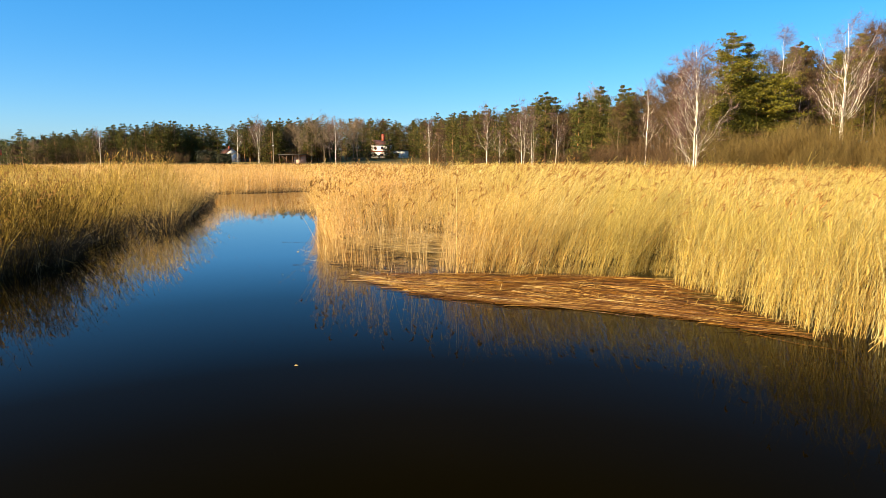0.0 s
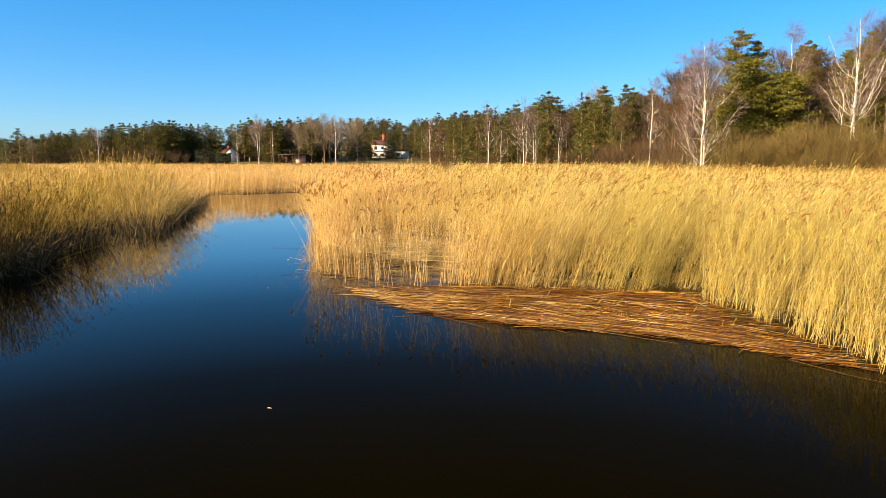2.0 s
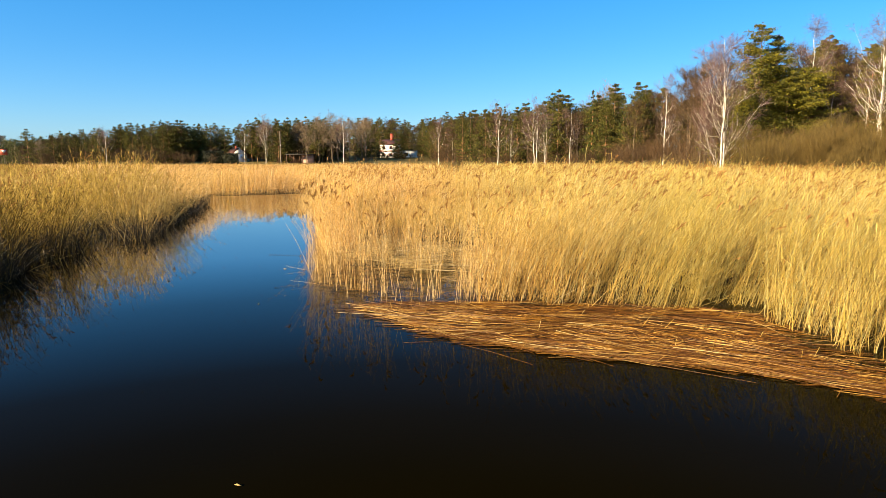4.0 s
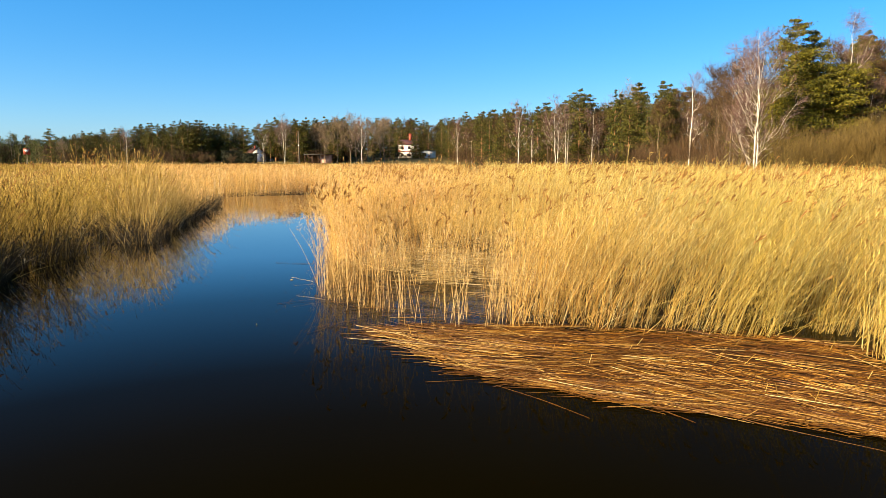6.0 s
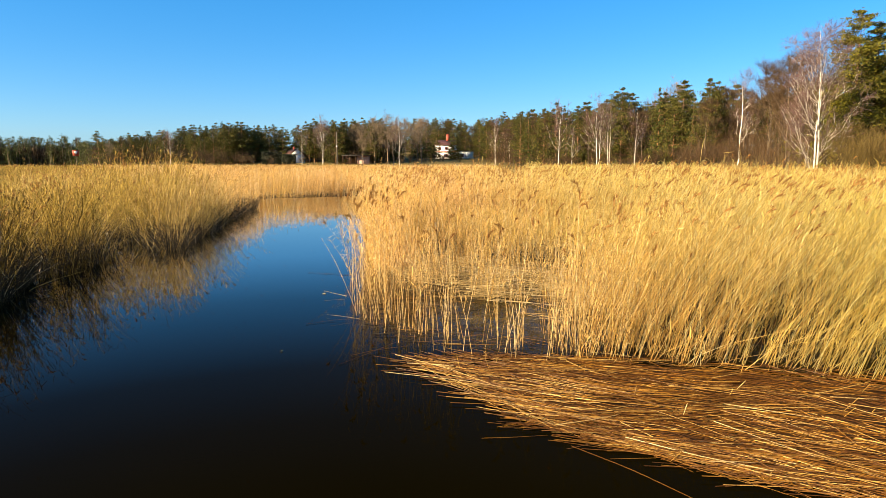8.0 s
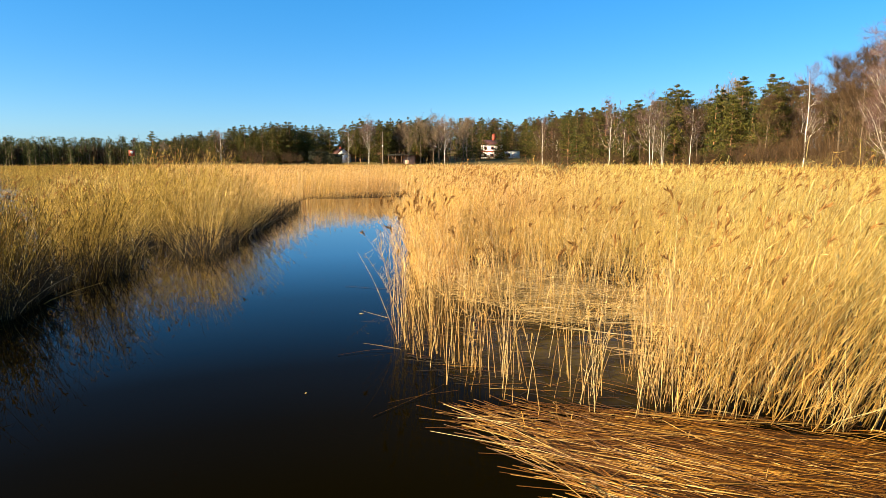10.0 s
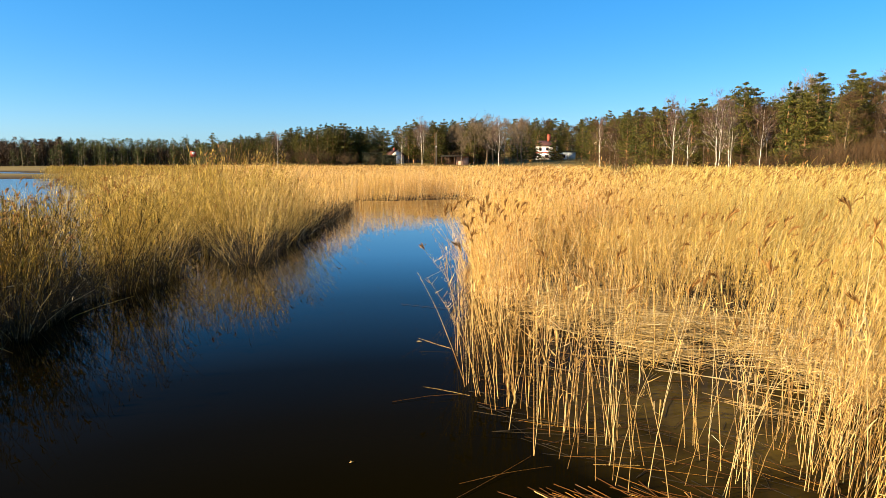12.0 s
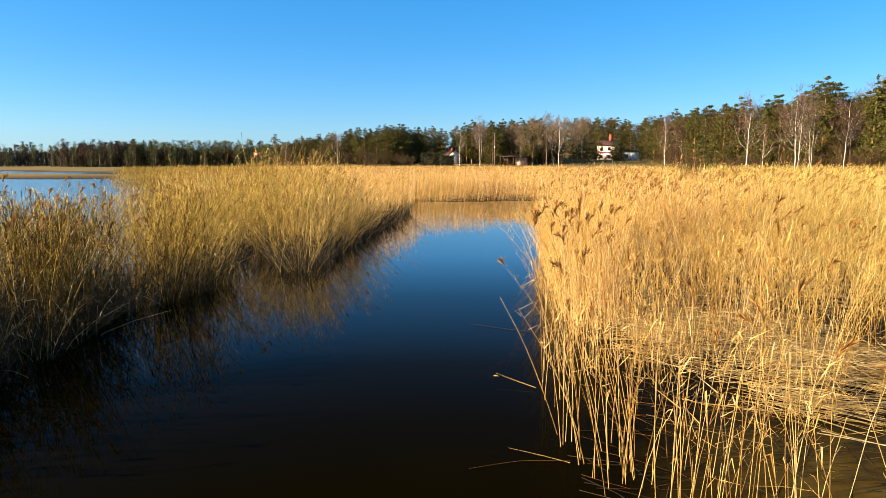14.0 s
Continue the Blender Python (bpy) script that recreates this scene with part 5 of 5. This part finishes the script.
def red_cabin():
    top = tagged(new("cabin"), "red wooden cabin with white gable trim on the slope", "cabin")
    part("wall", mesh_of("wall", *join([box(-2.2, 0, -1, 2.4, 4, 2.3), gable_wall(-2.2, 0, 4, 2.3, 1.5), gable_wall(2.2, 0, 4, 2.3, 1.5)]), M_RED), top)
    part("roof", mesh_of("roof", *gable(-2.2, 0, 2.4, 4, 2.3, 1.5), M_DARKROOF), top, "dark felt roof")
    for s in (-1, 1):
        v = np.array([(-2.75, 2 + s * 2.4, 2.05), (-2.75, 2 + s * 2.4, 2.3), (-2.75, 2, 4.1), (-2.75, 2, 3.85), (-2.65, 2 + s * 2.4, 2.05), (-2.65, 2 + s * 2.4, 2.3), (-2.65, 2, 4.1), (-2.65, 2, 3.85)], float)
        part("bargeboard", mesh_of("bargeboard", v, [np.array([(0, 1, 2, 3), (7, 6, 5, 4), (0, 4, 5, 1), (1, 5, 6, 2), (2, 6, 7, 3), (3, 7, 4, 0)])], M_WHITE), top, "white painted bargeboard")
    window(top, 0.2, 0.0, 0.9, 1.0, 1.0)
    place(top, 51.5, 77.0, 25)


def carport():
    top = tagged(new("shed"), "open brown shed with a dark flat roof", "shed")
    part("wall", mesh_of("wall", *box(0.5, 1.5, -0.6, 4.2, 4.5, 2.9), M_PINKWALL), top, "faded pink board wall")
    part("roof", mesh_of("roof", *box(-4.2, -0.4, 2.9, 4.8, 5.0, 3.15), M_DARKROOF), top)
    part("back_wall", mesh_of("back_wall", *box(-4.0, 4.3, -0.6, 0.5, 4.5, 2.9), M_BROWNWOOD), top)
    for x in (-3.9, -1.6, 0.3):
        part("post", mesh_of("post", *box(x - 0.1, 0, -0.6, x + 0.1, 0.2, 2.9), M_BROWNWOOD), top)
    place(top, -37.5, 204.0)


def pole():
    top = tagged(new("utility_pole"), "weathered wooden utility pole at the shore", "pole")
    P, R = trunk_path(11.0, 0.15, 5, 0.001)
    part("shaft", mesh_of("shaft", *tubes(P, np.full((1, 5), 0.14), 8), M_GREYWOOD), top)
    part("bracket", mesh_of("bracket", *box(-0.10, -0.25, 6.3, 0.14, 0.0, 6.6), M_WHITE), top, "pale fixture box")
    place(top, -41.0, 193.6)


def hedge(x, y, wide, tall, deep):
    top = tagged(new("hedge"), "dense dark clipped spruce hedge", "hedge", "hedges by the cottage")
    part("core", mesh_of("hedge_core", *box(-wide / 2 + 0.3, 0.3, -0.5, wide / 2 - 0.3, deep - 0.3, tall - 0.35), M_HEDGE), top)
    n = int(wide * tall * 22)
    o = rng.uniform((-wide / 2, -0.1, 0), (wide / 2, 0.4, tall), (n, 3))
    r = rng.uniform((-wide / 2, 0, tall - 0.3), (wide / 2, deep, tall), (n // 3, 3))
    part("foliage", mesh_of("hedge_foliage", *tufts(np.concatenate([o, r]), 0.45, 4, 0.8), M_HEDGE), top)
    place(top, x, y)


def sign():
    top = tagged(new("warning_sign"), "red and white waterway sign on a post", "sign")
    P, R = trunk_path(6.0, 0.08, 3, 0.0)
    part("post", mesh_of("sign_post", *tubes(P, np.full((1, 3), 0.07), 6), M_GREYWOOD), top)
    part("board", mesh_of("sign_board", *box(-0.85, -0.13, 4.0, 0.85, -0.07, 5.7), M_RED), top, "red board")
    v = np.array([(-0.5, -0.15, 5.35), (0.5, -0.15, 5.35), (0, -0.15, 4.5), (-0.5, -0.135, 5.35), (0.5, -0.135, 5.35), (0, -0.135, 4.5)], float)
    part("mark", mesh_of("sign_mark", v, [np.array([(0, 2, 1), (3, 4, 5)]), np.array([(0, 1, 4, 3), (1, 2, 5, 4), (2, 0, 3, 5)])], M_WHITE), top, "white wedge")
    place(top, -117.5, 185.5, 30)


def boulder(x, y, size):
    bm = bmesh.new()
    bmesh.ops.create_icosphere(bm, subdivisions=2, radius=1.0)
    for v in bm.verts:
        v.co *= 1 + 0.28 * noise.noise(v.co * 1.4 + Vector((x, y, 0)))
        v.co.z *= 0.65
    me = bpy.data.meshes.new("boulder")
    bm.to_mesh(me)
    bm.free()
    me.materials.append(M_ROCK)
    ob = tagged(new("boulder", me), "grey boulder at the edge of the meadow", "boulder", "boulders on the shore")
    ob.matrix_world = pose(x, y, ground_z(x, y) + size * 0.25, 0, 0, rng.uniform(0, 360)) @ Matrix.Diagonal((size * rng.uniform(1, 1.8), size, size * rng.uniform(0.7, 1), 1))


villa()
cottage()
red_cabin()
carport()
pole()
hedge(-63.5, 200.0, 6.2, 4.3, 2.5)
hedge(-58.0, 199.5, 4.6, 3.6, 2.5)
sign()
for k in range(16):
    boulder(-28 + 1.9 * k + rng.uniform(-0.8, 0.8), 188.5 + rng.uniform(-2, 2), rng.uniform(0.7, 1.4))
for k in range(4):
    boulder(16 + 3 * k, 140 + 1.5 * k, rng.uniform(1.0, 1.8))


# ---------------------------------------------------------------- single stems and bits on the water
def loose_stem(points, label, r=0.003, mat=None):
    pts = np.array(points, float)
    k = np.linspace(0, len(pts) - 1, 9)
    P = np.stack([np.interp(k, np.arange(len(pts)), pts[:, c]) for c in range(3)], 1)
    P[1:-1] = (P[:-2] + 2 * P[1:-1] + P[2:]) / 4
    top = tagged(new("fallen_reed", mesh_of("fallen_reed", *tubes(P[None], np.linspace(1, 0.5, 9)[None] * r, 5), mat or (M_WET if label == FLOAT else M_STEM))), label, "reed stem", "fallen reeds at the tip")
    return top


DRY = "single dry reed stem leaning over the water"
FLOAT = "single pale reed stem floating on dark water"
loose_stem([(-1.85, 17.5, 0.02), (-2.15, 17.48, 0.07), (-2.43, 17.45, 0.11)], DRY, 0.0030)
loose_stem([(-2.04, 18.12, 0.0), (-2.15, 17.9, 0.5), (-2.42, 18.1, 1.01), (-2.71, 18.3, 1.4)], DRY, 0.0034)
loose_stem([(-2.45, 19.33, 0.03), (-2.75, 19.42, 0.07), (-3.0, 19.5, 0.11)], DRY)
loose_stem([(-2.8, 21.9, 0.02), (-3.4, 22.0, 0.012), (-4.05, 22.15, 0.012)], "dark bent reed stem floating beside the stand", 0.004, M_ROTTEN_SHADE)
loose_stem([(-1.7, 15.0, 0.012), (-1.35, 15.5, 0.02), (-1.0, 16.0, 0.05)], FLOAT)
loose_stem([(-2.74, 17.13, 0.012), (-2.31, 17.41, 0.02), (-1.85, 17.5, 0.04)], FLOAT)
loose_stem([(-1.6, 15.4, 0.02), (-1.2, 15.65, 0.04), (-0.8, 15.9, 0.02)], FLOAT)
loose_stem([(0.3, 12.75, 0.012), (0.6, 12.78, 0.012), (1.0, 12.85, 0.012)], FLOAT, 0.003)
loose_stem([(1.2, 12.6, 0.02), (1.7, 12.15, 0.012), (2.15, 11.6, 0.012)], FLOAT)
loose_stem([(6.2, 9.9, 0.015), (6.7, 9.1, 0.012), (7.2, 8.6, 0.03)], FLOAT)
loose_stem([(-9.7, 17.7, 0.10), (-9.2, 17.8, 0.08), (-8.9, 17.75, 0.03)], DRY)
loose_stem([(-9.3, 17.4, 0.25), (-8.8, 17.2, 0.15), (-8.55, 17.1, 0.02)], DRY)
loose_stem([(-11.0, 21.5, 0.2), (-10.5, 21.5, 0.25), (-10.0, 21.4, 0.12)], "pale broken reed stem on the shaded bank", 0.005)
loose_stem([(-10.6, 23.3, 0.03), (-10.0, 23.5, 0.02), (-9.4, 23.9, 0.02)], FLOAT)


def drift_leaf(x, y, ln, turn):
    v = np.array([(-0.5, 0, 0.004), (-0.1, 0.12, 0.012), (0.5, 0.03, 0.006), (0.1, -0.12, 0.012), (-0.1, 0, 0.03), (0.1, 0.0, 0.03)], float) * (ln, ln, 0.6)
    f = [np.array([(0, 4, 1), (0, 3, 4), (2, 1, 5), (2, 5, 3)]), np.array([(1, 4, 5, 5), (4, 3, 5, 5)])[:, :3]]
    ob = tagged(new("drifting_leaf", mesh_of("drifting_leaf", v, f, M_DULL)), "pale curled leaf afloat on dark water", "leaf", "leaves on the water")
    ob.matrix_world = pose(x, y, 0.004, 0, 0, turn)


drift_leaf(-1.09, 8.5, 0.08, -20)
drift_leaf(-3.03, 19.66, 0.10, 5)
drift_leaf(-2.7, 15.6, 0.05, 40)
